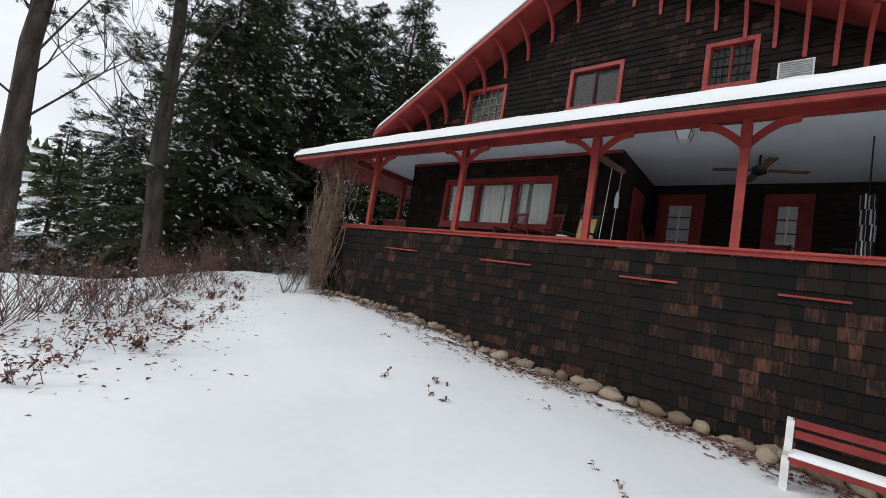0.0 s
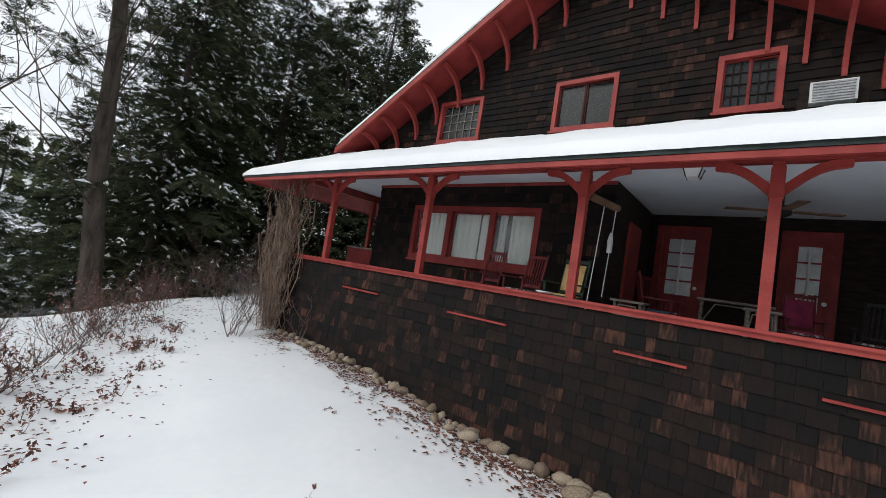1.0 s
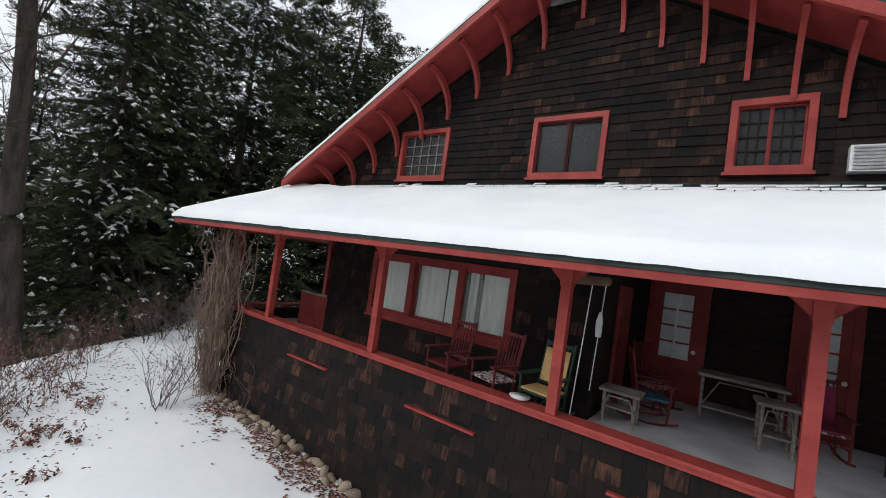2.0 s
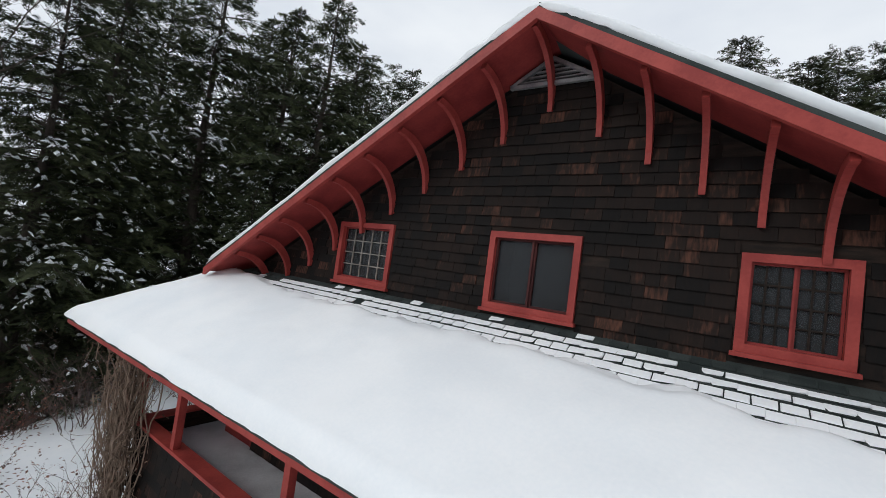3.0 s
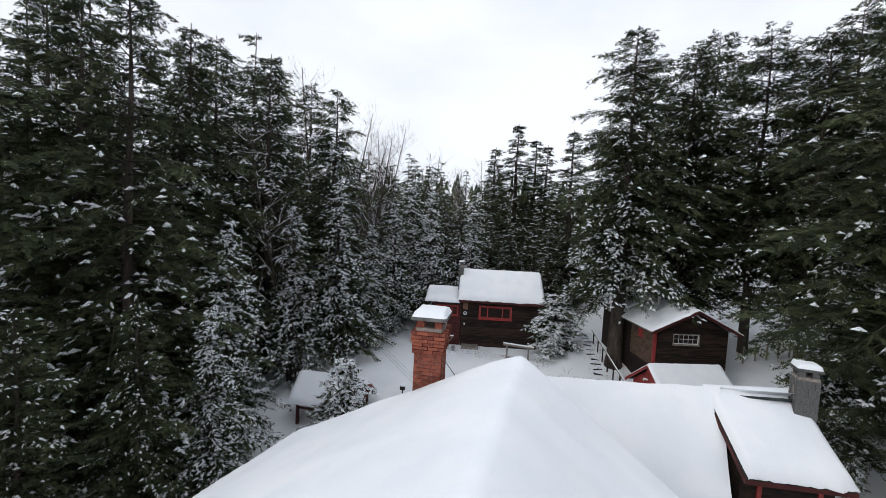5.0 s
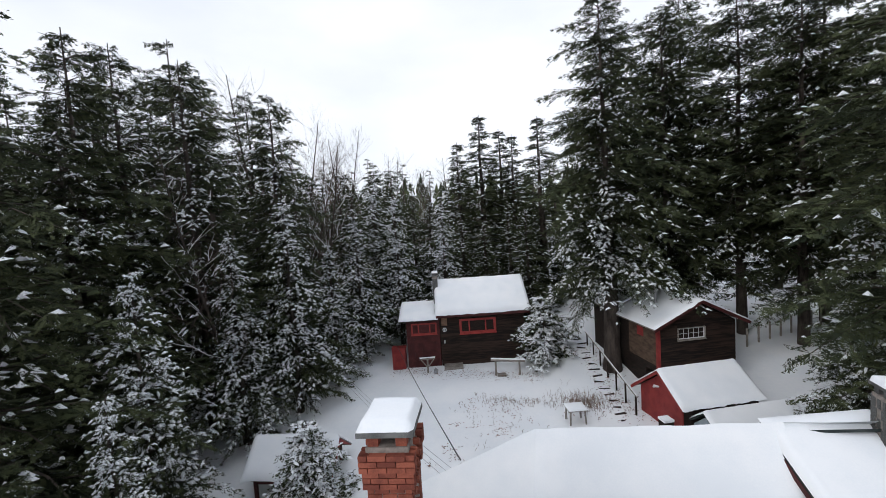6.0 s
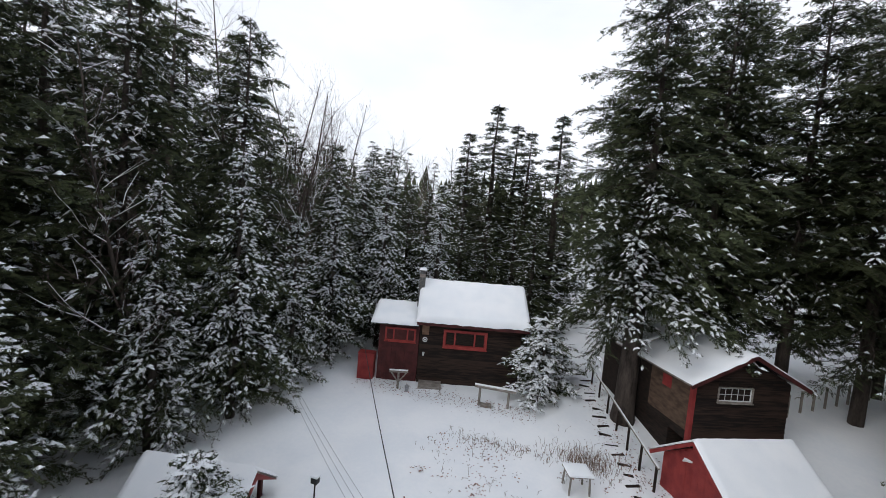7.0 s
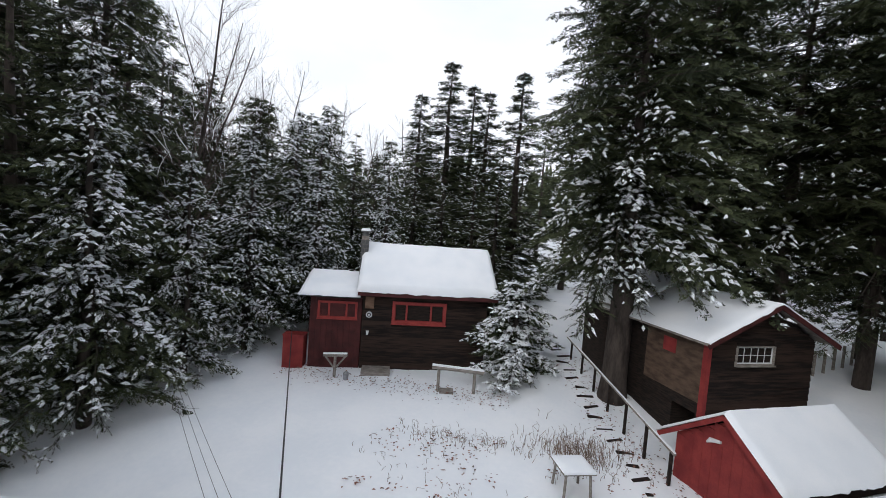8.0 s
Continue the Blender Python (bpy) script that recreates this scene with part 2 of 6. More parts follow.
# ---- ground ----
def land(x, y):
    """The height of the ground."""
    front = -0.70 + 0.55 * smooth_step(3.0, -5.0, x) * smooth_step(-3.5, 0.3, y)
    front += -0.25 * smooth_step(-4.0, -9.0, y)
    yard = 1.02 + 0.022 * (y - 16)
    z = front + (yard - front) * smooth_step(3.0, 15.0, y)
    z -= 0.45 * smooth_step(-6.5, -10.0, x) * smooth_step(17.0, 12.0, y) * smooth_step(3.0, 8.0, y)
    z += 0.75 * smooth_step(17.5, 23.5, y) * smooth_step(-3.5, -1.0, x)
    z += 4.0 * smooth_step(27.0, 95.0, y) + 2.0 * smooth_step(9.0, 40.0, x)
    lake = smooth_step(-9.0, -15.0, x) * smooth_step(3.5, -2.0, y + 0.25 * (x + 12))
    lake = max(lake, smooth_step(-9.0, -16.0, y + 0.1 * x))
    z -= 2.6 * lake
    z += 14.0 * smooth_step(-85.0, -150.0, x) + 14.0 * smooth_step(-110.0, -180.0, y)
    return z


def ground_height(x, y):
    return land(x, y) + 0.05 * fbm(x, y, 0.5) + 0.018 * fbm(x, y, 2.2, 3.0)


def sheet():
    xs = sorted(set([-900, -600, -400, -250, -160, -110] + [-80 + 5 * i for i in range(9)] + [-36 + 1.5 * i for i in range(10)] + [-21 + 0.3 * i for i in range(104)] + [10.5 + 1.5 * i for i in range(14)] + [35, 50, 80, 130, 250, 500, 900]))
    ys = sorted(set([-900, -400, -200, -100, -60, -40, -28, -20, -15] + [-12 + 0.3 * i for i in range(135)] + [29 + 1.5 * i for i in range(20)] + [62, 75, 95, 130, 200, 400, 900]))
    g = Geo()
    for y in ys:
        for x in xs:
            far = max(abs(x), abs(y)) > 90
            g.v.append((x, y, (land(x, y) if far else ground_height(x, y))))
    nx = len(xs)
    for j in range(len(ys) - 1):
        for i in range(nx - 1):
            a = j * nx + i
            g.f.append((a, a + 1, a + nx + 1, a + nx))
            g.m.append(0)
    return g


solid("ground", sheet(), GROUND, "snow-covered ground of the clearing and wood", "ground", "structure", smooth=True)
water = Geo()
water.add([(-300, -300, -2.55), (60, -300, -2.55), (60, 12, -2.45), (-300, 12, -2.45)], [(0, 1, 2, 3)])
solid("water", water, WATER, "grey open lake water beside the wooded bank", "water", "structure")


# ---- the lodge: sizes ----
RX, RZ, EX0, EX1 = -0.45, 6.19, -5.20, 4.35     # ridge, left and right eaves of the main roof
SL = 0.555
SR_ = 0.625
RXB, RZB, RYB = -0.90, 6.02, 4.9      # rear end of the ridge
FY, GY, BY = 0.39, 1.0, 5.7                     # barge, gable wall, rear gable
RAIL, BEAM, FLOOR = 1.33, 2.90, 1.06
POSTS = (-5.55, -4.38, -2.16, 0.06, 1.69, 3.75, 5.6)
lodge = thing("lodge", "dark shingled lakeside lodge with red trim and snowy roof", "house")


def main_z(x):
    return RZ - (SL if x < RX else SR_) * abs(x - RX)


# gable wall, with openings for three windows
WINS = ((-3.10, -2.20, 3.635, 4.377), (-0.94, -0.06, 3.64, 4.38), (1.04, 1.65, 3.66, 4.34))


def wall_with_holes(x0, x1, z0, top, holes, y0, y1, step=0.25):
    """An upright wall along x whose upper edge follows top(x), with rectangular holes."""
    g = Geo()
    xs = sorted(set([x0, x1] + [RX] * (x0 < RX < x1) + [h[i] for h in holes for i in (0, 1)] + list(np.arange(x0, x1, step))))
    for a, b in zip(xs, xs[1:]):
        if b - a < 1e-4:
            continue
        spans = [(z0, None)]
        for h in holes:
            if a >= h[0] - 1e-4 and b <= h[1] + 1e-4:
                spans = [(z0, h[2]), (h[3], None)]
        for lo, hi in spans:
            za, zb = (top(a), top(b)) if hi is None else (hi, hi)
            if min(za, zb) - lo < 0.02:
                continue
            g.add([(a, y0, lo), (b, y0, lo), (b, y0, zb), (a, y0, za), (a, y1, lo), (b, y1, lo), (b, y1, zb), (a, y1, za)],
                  [(0, 1, 2, 3), (7, 6, 5, 4), (0, 4, 5, 1), (3, 2, 6, 7), (0, 3, 7, 4), (1, 5, 6, 2)])
    return g


gable_wall = part("gable_wall", wall_with_holes(-4.75, 3.7, 2.945, lambda x: main_z(x) - 0.16, WINS, GY, GY + 0.14), DARKWOOD, lodge)
weld = bmesh.new()
weld.from_mesh(gable_wall.data)
bmesh.ops.remove_doubles(weld, verts=weld.verts, dist=0.001)
weld.to_mesh(gable_wall.data)
weld.free()
knee_wall = part("knee_wall", Geo().box((-5.62, 0.02, -1.2), (6.2, 0.14, RAIL - 0.09)).box((-5.62, 0.14, -1.2), (-5.5, 4.5, RAIL - 0.09)), DARKWOOD, lodge)
part("side_wall", Geo().box((-4.33, GY + 0.14, -0.4), (-4.19, BY - 0.4, 3.4)), DARKWOOD, lodge)
part("side_wall", Geo().box((1.06, 2.92, 2.945), (1.2, 3.95, 4.8)), DARKWOOD, lodge)
part("rear_wall", wall_with_holes(-4.7, 1.2, -0.4, lambda x: main_z(x) - 0.25, (), 3.95, 4.09), DARKWOOD, lodge)
part("rear_wall", wall_with_holes(1.2, 3.5, 2.945, lambda x: main_z(x) - 0.25, (), 2.72, 2.84), DARKWOOD, lodge)

# main roof: deck, soffit, barge boards
roof = Geo()
for s, ex in ((-1, EX0), (1, EX1)):
    yb = BY if ex < RX else 2.7
    roof.slab([(RX, FY, RZ), (ex, FY, main_z(ex)), (ex, yb, main_z(ex)), (RXB, RYB, RZB)][::-1 if s > 0 else 1], 0.05)
main_roof = part("roof", roof, ASPHALT, lodge, "dark asphalt shingle roof under snow")
soffit = Geo()
for s, ex in ((-1, EX0), (1, EX1)):
    soffit.slab([(RX, FY + 0.03, RZ - 0.06), (ex, FY + 0.03, main_z(ex) - 0.06), (ex, GY + 0.02, main_z(ex) - 0.06), (RX, GY + 0.02, RZ - 0.06)][::-1 if s > 0 else 1], 0.03)
part("soffit", soffit, RED, lodge, "red painted soffit boards")
for s, ex in ((-1, EX0), (1, EX1)):
    b = Geo()
    b.extrude([(RX, FY - 0.02, RZ - 0.045), (RX, FY - 0.02, RZ - 0.145), (ex, FY - 0.02, main_z(ex) - 0.145), (ex, FY - 0.02, main_z(ex) - 0.045)], (0, 0.045, 0))
    part("barge_board", b, REDTRIM, lodge, "red painted barge board")


def strip(lo, hi, d):
    """One bent solid between two curves, carried along the vector d."""
    n = len(lo)
    d = Vector(d)
    v = [tuple(p) for p in lo] + [tuple(p) for p in hi] + [tuple(Vector(p) + d) for p in lo] + [tuple(Vector(p) + d) for p in hi]
    f = []
    for k in range(n - 1):
        f += [(k, k + 1, n + k + 1, n + k), (2 * n + k, 3 * n + k, 3 * n + k + 1, 2 * n + k + 1), (k, 2 * n + k, 2 * n + k + 1, k + 1), (n + k, n + k + 1, 3 * n + k + 1, 3 * n + k)]
    f += [(0, n, 3 * n, 2 * n), (n - 1, 3 * n - 1, 4 * n - 1, 2 * n - 1)]
    return Geo().add(v, f)


def bracket_geo(drop, reach, w=0.06):
    """A curved knee bracket: an upright leg on the wall and an arm that sweeps out under the roof."""
    g = Geo()
    inner, outer, n = [], [], 9
    for i in range(n + 1):
        t = i / n
        a = t * math.pi / 2
        y = -0.03 - (reach - 0.05) * (1 - math.cos(a)) ** 1.0
        z = -drop + (drop - 0.06) * math.sin(a)
        thick = 0.038 + 0.034 * math.sin(math.pi * min(1, t * 1.1))
        inner.append((y, z))
        outer.append((y + thick * math.cos(a) * 0.6 + 0.03, min(0.0, z + thick * math.sin(a) + 0.02)))
    c = strip([(-w / 2, y, z) for y, z in inner], [(-w / 2, y, z) for y, z in outer], (w, 0, 0))
    return c


me_bracket = bracket_geo(0.57, 0.57, 0.045).mesh("bracket", REDTRIM)
for i in range(-9, 10):
    x = RX - 0.04 + 0.446 * i if i <= 0 else RX + 0.435 * i - 0.010 * i * i
    if not (-4.7 < x < 3.5):
        continue
    br = part("bracket", me_bracket, None, lodge)
    br.location = (x, GY - 0.02, main_z(x) - 0.09 - 0.03 * (i != 0))

# gable vent
vent = part("gable_vent", Geo().extrude([(-0.88, GY - 0.03, 5.79), (-0.11, GY - 0.03, 5.78), (-0.50, GY - 0.03, 6.0)], (0, 0.02, 0)), BLACK, lodge)
for a, b in (((-0.91, 5.785), (-0.08, 5.77)), ((-0.91, 5.785), (-0.51, 6.02)), ((-0.08, 5.77), (-0.51, 6.02))):
    part("vent_frame", Geo().beam((a[0], GY - 0.05, a[1]), (b[0], GY - 0.05, b[1]), 0.04, 0.035), GREYMETAL, vent)
for k in range(4):
    z = 5.82 + 0.042 * k
    hw = 0.36 * (6.0 - z) / 0.215
    part("slat", Geo().beam((-0.50 - hw, GY - 0.045, z), (-0.50 + hw, GY - 0.045, z), 0.03, 0.012), GREYMETAL, vent)


def frame_geo(x0, x1, z0, z1, t, y0, y1):
    """A rectangular frame with mitred corners, its bars t wide."""
    v = [(x, y, z) for y in (y0, y1) for k in (0, t) for x, z in ((x0 + k, z0 + k), (x1 - k, z0 + k), (x1 - k, z1 - k), (x0 + k, z1 - k))]
    f = []
    for i in range(4):
        j = (i + 1) % 4
        f += [(i, j, 4 + j, 4 + i), (8 + j, 8 + i, 12 + i, 12 + j), (8 + i, 8 + j, j, i), (4 + i, 4 + j, 12 + j, 12 + i)]
    return Geo().add(v, f)


# windows: frame, sashes, panes, curtains
def window(parent, x0, x1, z0, z1, y, cols=1, rows=1, trim=0.075, material=REDTRIM, sash=RED, sides=2, glass=GLASS, inside=None, depth=0.12, bars=None, t=0.03):
    """A window in a wall that faces -y: an outer casing, sashes with bars, panes and what hangs behind."""
    win = part("window", frame_geo(x0, x1, z0, z1, trim, y - 0.035, y + 0.02), material, parent)
    part("sill", Geo().box((x0 - 0.02, y - 0.065, z0 - 0.03), (x1 + 0.02, y - 0.002, z0)), material, win)
    a0, a1, c0, c1 = x0 + trim, x1 - trim, z0 + trim, z1 - trim
    wd = (a1 - a0) / sides
    for s in range(sides):
        p0, p1 = a0 + s * wd, a0 + (s + 1) * wd
        yy = y + 0.015 + 0.02 * (s % 2)
        f = frame_geo(p0, p1, c0, c1, t, yy, yy + 0.03)
        part("sash", f, sash, win)
        for i in range(1, cols):
            xx = p0 + t + (p1 - p0 - 2 * t) * i / cols
            part("glazing_bar", Geo().box((xx - 0.006, yy + 0.004, c0 + t), (xx + 0.006, yy + 0.02, c1 - t)), bars or sash, win)
        for j in range(1, rows):
            zz = c0 + t + (c1 - c0 - 2 * t) * j / rows
            part("glazing_bar", Geo().box((p0 + t, yy + 0.005, zz - 0.006), (p1 - t, yy + 0.019, zz + 0.006)), bars or sash, win)
        pane = part("pane", Geo().box((p0 + t, yy + 0.022, c0 + t), (p1 - t, yy + 0.026, c1 - t)), glass, win)
        pane.visible_shadow = False
    # added box behind the glass, coloured near-black for the room's shade
    part("room_shade_box", Geo().box((a0, y + 0.4, c0 - 0.1), (a1, y + 0.42, c1 + 0.1)).box((a0 - 0.03, y + 0.1, c0 - 0.1), (a0 - 0.01, y + 0.4, c1 + 0.1)).box((a1 + 0.01, y + 0.1, c0 - 0.1), (a1 + 0.03, y + 0.4, c1 + 0.1)), UNLITROOM, win)
    return win


def curtain(parent, x0, x1, z0, z1, y, material=CURTAIN, folds=7, pinch=0.0, side=0):
    g = Geo()
    n, r = folds * 6, 8
    for j in range(r + 1):
        v = j / r
        squeeze = 1 - pinch * math.sin(math.pi * min(1, (1 - v) * 1.2)) if pinch else 1
        for i in range(n + 1):
            u = i / n
            uu = u * squeeze if side == 0 else 1 - (1 - u) * squeeze
            g.v.append((x0 + (x1 - x0) * uu, y + 0.018 * math.sin(u * folds * 2 * math.pi + 0.4 * v), z0 + (z1 - z0) * v))
    for j in range(r):
        for i in range(n):
            a = j * (n + 1) + i
            g.f.append((a, a + 1, a + n + 2, a + n + 1))
            g.m.append(0)
    return part("curtain", g, material, parent, smooth=True)


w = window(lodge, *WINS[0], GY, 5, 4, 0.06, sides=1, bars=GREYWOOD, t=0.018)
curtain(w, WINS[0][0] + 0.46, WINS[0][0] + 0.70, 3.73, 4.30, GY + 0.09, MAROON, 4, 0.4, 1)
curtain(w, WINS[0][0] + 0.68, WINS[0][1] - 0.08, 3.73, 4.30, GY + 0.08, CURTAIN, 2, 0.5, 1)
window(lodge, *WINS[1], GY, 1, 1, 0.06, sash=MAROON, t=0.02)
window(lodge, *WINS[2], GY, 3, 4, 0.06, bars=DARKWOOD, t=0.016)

# air conditioner in the gable
ac = part("air_conditioner", Geo().box((1.86, GY - 0.10, 3.637), (2.21, GY + 0.1, 3.85)), WHITE, lodge, "white window air conditioner")
for k in range(7):
    part("grille_slat", Geo().box((1.88, GY - 0.115, 3.652 + 0.028 * k), (2.19, GY - 0.102, 3.664 + 0.028 * k)), GREYMETAL, ac)

# ---- porch ----
EY, EZ = -0.77, 2.66          # eave
TIPX, RTX = -6.3, 7.0
pr = Geo()
JZ = 3.58
pr.slab([(TIPX, EY, EZ), (RTX, EY, EZ), (RTX, GY, JZ), (-5.15, GY, JZ)], 0.05)
pr.slab([(TIPX, 6.0, EZ), (TIPX, EY, EZ), (-5.15, GY, JZ), (-5.15, 6.0, JZ)], 0.05)
porch_roof = part("porch_roof", pr, ASPHALT, lodge, "dark asphalt shingle porch roof under snow")
fascia = Geo().box((TIPX + 0.03, EY + 0.01, EZ - 0.105), (RTX, EY + 0.05, EZ - 0.052)).box((TIPX + 0.03, EY + 0.05, EZ - 0.12), (TIPX + 0.07, 6.0, EZ - 0.052))
part("fascia", fascia, REDTRIM, lodge, "red painted fascia board")
part("eave_soffit", Geo().slab([(TIPX + 0.07, EY + 0.05, EZ - 0.075), (RTX, EY + 0.05, EZ - 0.075), (RTX, -0.06, BEAM - 0.02), (-5.62, -0.06, BEAM - 0.02)], 0.02).slab([(TIPX + 0.07, 6.0, EZ - 0.075), (TIPX + 0.07, EY + 0.05, EZ - 0.075), (-5.62, -0.06, BEAM - 0.02), (-5.62, 6.0, BEAM - 0.02)], 0.02), RED, lodge)
part("porch_beam", Geo().box((-5.62, -0.06, BEAM - 0.15), (6.2, 0.06, BEAM + 0.02)).box((-5.62, 0.06, BEAM - 0.15), (-5.5, 5.0, BEAM + 0.02)), RED, lodge, "red beam over the posts")
part("porch_ceiling", Geo().box((-5.5, 0.06, BEAM + 0.0), (6.2, 3.9, BEAM + 0.04)).box((-5.5, 3.9, BEAM), (-4.2, 5.2, BEAM + 0.04)), CEILING, lodge, "pale blue-grey painted porch ceiling")
part("porch_floor", Geo().box((-5.5, 0.14, FLOOR - 0.06), (6.2, 3.9, FLOOR)).box((-5.5, 3.9, FLOOR - 0.06), (-4.2, 5.2, FLOOR)), FLOORPAINT, lodge, "grey painted porch floor")
rail = Geo().box((-5.66, -0.06, RAIL - 0.028), (6.2, 0.13, RAIL)).box((-5.66, 0.13, RAIL - 0.028), (-5.46, 4.5, RAIL))
part("rail_cap", rail, REDTRIM, lodge, "red painted rail cap")
part("rail_apron", Geo().box((-5.64, -0.03, RAIL - 0.075), (6.2, 0.02, RAIL - 0.028)), REDTRIM, lodge)


def arm_geo(s):
    """A curved arm from a post out to the beam on one side."""
    g = Geo()
    n = 8
    lo, hi = [], []
    for i in range(n + 1):
        t = i / n
        x = s * (0.04 + 0.36 * t)
        z = -0.30 + 0.235 * math.sin(t * math.pi / 2)
        lo.append((x, z - 0.0))
        hi.append((x, min(0, z + 0.07 + 0.03 * (1 - t))))
    lo.append((s * 0.45, -0.055))
    hi.append((s * 0.45, -0.0))
    g = strip([(x, -0.03, z) for x, z in lo], [(x, -0.03, z) for x, z in hi], (0, 0.06, 0))
    return g


me_post = Geo().box((-0.043, -0.043, 0), (0.043, 0.043, BEAM - 0.15 - RAIL)).box((-0.05, -0.052, BEAM - 0.47 - RAIL), (0.05, 0.052, BEAM - 0.2 - RAIL)).mesh("post", REDTRIM)
me_arms = [arm_geo(s).mesh("bracket_arm", REDTRIM) for s in (-1, 1)]
for i, x in enumerate(POSTS):
    p = part("post", me_post, None, lodge)
    p.location = (x, 0, RAIL)
    for me in me_arms:
        a = part("bracket_arm", me, None, p)
        a.location = (0, 0, BEAM - 0.15 - RAIL)
for y in (1.9, 3.9):
    p = part("post", me_post, None, lodge)
    p.location = (-5.55, y, RAIL)

# ledges on the knee wall
LEDGES = ((-3.74, -2.89, 0.92), (-1.53, -0.65, 0.90), (0.57, 1.2, 0.89), (2.09, 2.62, 0.89))
for x0, x1, z in LEDGES:
    part("scupper_ledge", Geo().box((x0, -0.035, z - 0.011), (x1, 0.02, z + 0.011)), REDTRIM, lodge)


# ---- snow on roofs ----
def snow_quad(name, a, b, c, d, depth, label, parent=None, nu=40, nv=14, rag=0.05, seed=1.0, bare=None, ends=True):
    """A blanket of snow on the plane a b c d (a to b along the eave, d to c above), rounded at its rims."""
    a, b, c, d = (Vector(p) for p in (a, b, c, d))
    g = Geo()
    low = []
    for j in range(nv + 1):
        for i in range(nu + 1):
            u, v = i / nu, j / nv
            p = (a * (1 - u) + b * u) * (1 - v) + (d * (1 - u) + c * u) * v
            wu = min(1.0, min(u * (b - a).length, (1 - u) * (b - a).length) / 0.10) if ends else 1.0
            wv = min(1.0, v * (d - a).length / 0.10)
            wt = min(1.0, (1 - v) * (d - a).length / 0.25) if bare is None else 1.0
            t = depth * math.sqrt(max(0, min(wu, wv, wt)))
            t += 0.22 * depth * fbm(p.x, p.y, 1.6, seed) * min(wu, wv, wt)
            if bare is not None:
                t -= bare(u, v, p)
            if j == 0:
                p = p - (d - a).normalized() * (rag * (0.5 + fbm(p.x, p.y, 4, seed)))
                t = max(t, 0.012)
            q = p + Vector((0, 0, 0.006 + t if t > -0.004 else -0.03))
            g.v.append(tuple(q))
    for j in range(nv):
        for i in range(nu):
            k = j * (nu + 1) + i
            g.f.append((k, k + 1, k + nu + 2, k + nu + 1))
            g.m.append(0)
    n = nu + 1
    o = len(g.v)
    g.v += [(x, y, z - 0.03) for x, y, z in g.v[:n]]
    for i in range(nu):
        g.f.append((o + i, o + i + 1, i + 1, i))
        g.m.append(0)
    if parent:
        return part(name, g, SNOW, parent, label, True)
    return solid(name, g, SNOW, label, "snow", smooth=True)


def porch_bare(u, v, p):
    """The upper edge of the porch roof lies bare, in a strip that widens to one side."""
    x = p.x
    edge = 0.95 - 0.11 * smooth_step(-4.8, -3.0, x) - 0.06 * smooth_step(-0.5, 2.4, x)
    edge += 0.04 * fbm(x, v * 3, 3.0, 9.0)
    return 0.16 * smooth_step(edge - 0.16, edge + 0.05, v)


snow_quad("porch_snow", (TIPX, EY - 0.02, EZ), (RTX, EY - 0.02, EZ), (RTX, GY, JZ), (-5.15, GY, JZ), 0.10, "thick smooth snow lying on the porch roof", nu=260, nv=46, rag=0.015, bare=porch_bare)
snow_quad("porch_snow", (TIPX - 0.02, 6.0, EZ), (TIPX - 0.02, EY, EZ), (-5.15, GY, JZ), (-5.15, 6.0, JZ), 0.10, "thick smooth snow on the side porch roof", nu=60, nv=14)


def roof_blanket():
    """Snow over both slopes of the main roof, soft along the ridge, hanging a little over the front edge."""
    g, nu, nv = Geo(), 120, 60
    for j in range(nv + 1):
        v = (j / nv) ** 1.35
        for i in range(nu + 1):
            u = 2 * i / nu - 1
            far = Vector((RXB, RYB, RZB))
            top = Vector((RX, FY, RZ)).lerp(far, v)
            ex, ey = (EX0, FY + (BY - FY) * v) if u < 0 else (EX1, FY + (2.7 - FY) * v)
            p = top.lerp(Vector((ex, ey, main_z(ex))), abs(u))
            run = (top - Vector((ex, ey, main_z(ex)))).length
            edge = min(1.0, (1 - abs(u)) * run / 0.12)
            front = min(1.0, v * 4.4 / 0.16)
            t = 0.115 * math.sqrt(min(edge, 0.12 + 0.88 * math.sqrt(front))) + 0.028 * fbm(p.x, p.y, 1.1, 3.0)
            t -= 0.05 * math.exp(-abs(u) * run / 0.22)
            if j == 0:
                near = math.exp(-(abs(u) * run / 1.1) ** 2)
                p.y += 0.02 + 0.05 * fbm(p.x, 0.0, 6.0, 4.0) - 0.05 * near
                t -= 0.01 * near
            g.v.append((p.x, p.y, p.z + 0.008 + t))
    n = nu + 1
    for j in range(nv):
        for i in range(nu):
            k = j * n + i
            g.f.append((k, k + 1, k + n + 1, k + n))
            g.m.append(0)
    o = len(g.v)
    g.v += [(x, y + 0.03, z - 0.045) for x, y, z in g.v[:n]]
    for i in range(nu):
        g.f.append((o + i, o + i + 1, i + 1, i))
        g.m.append(0)
    return g


solid("roof_snow", roof_blanket(), SNOW, "thick smooth snow blanket on the main roof", "snow", smooth=True)

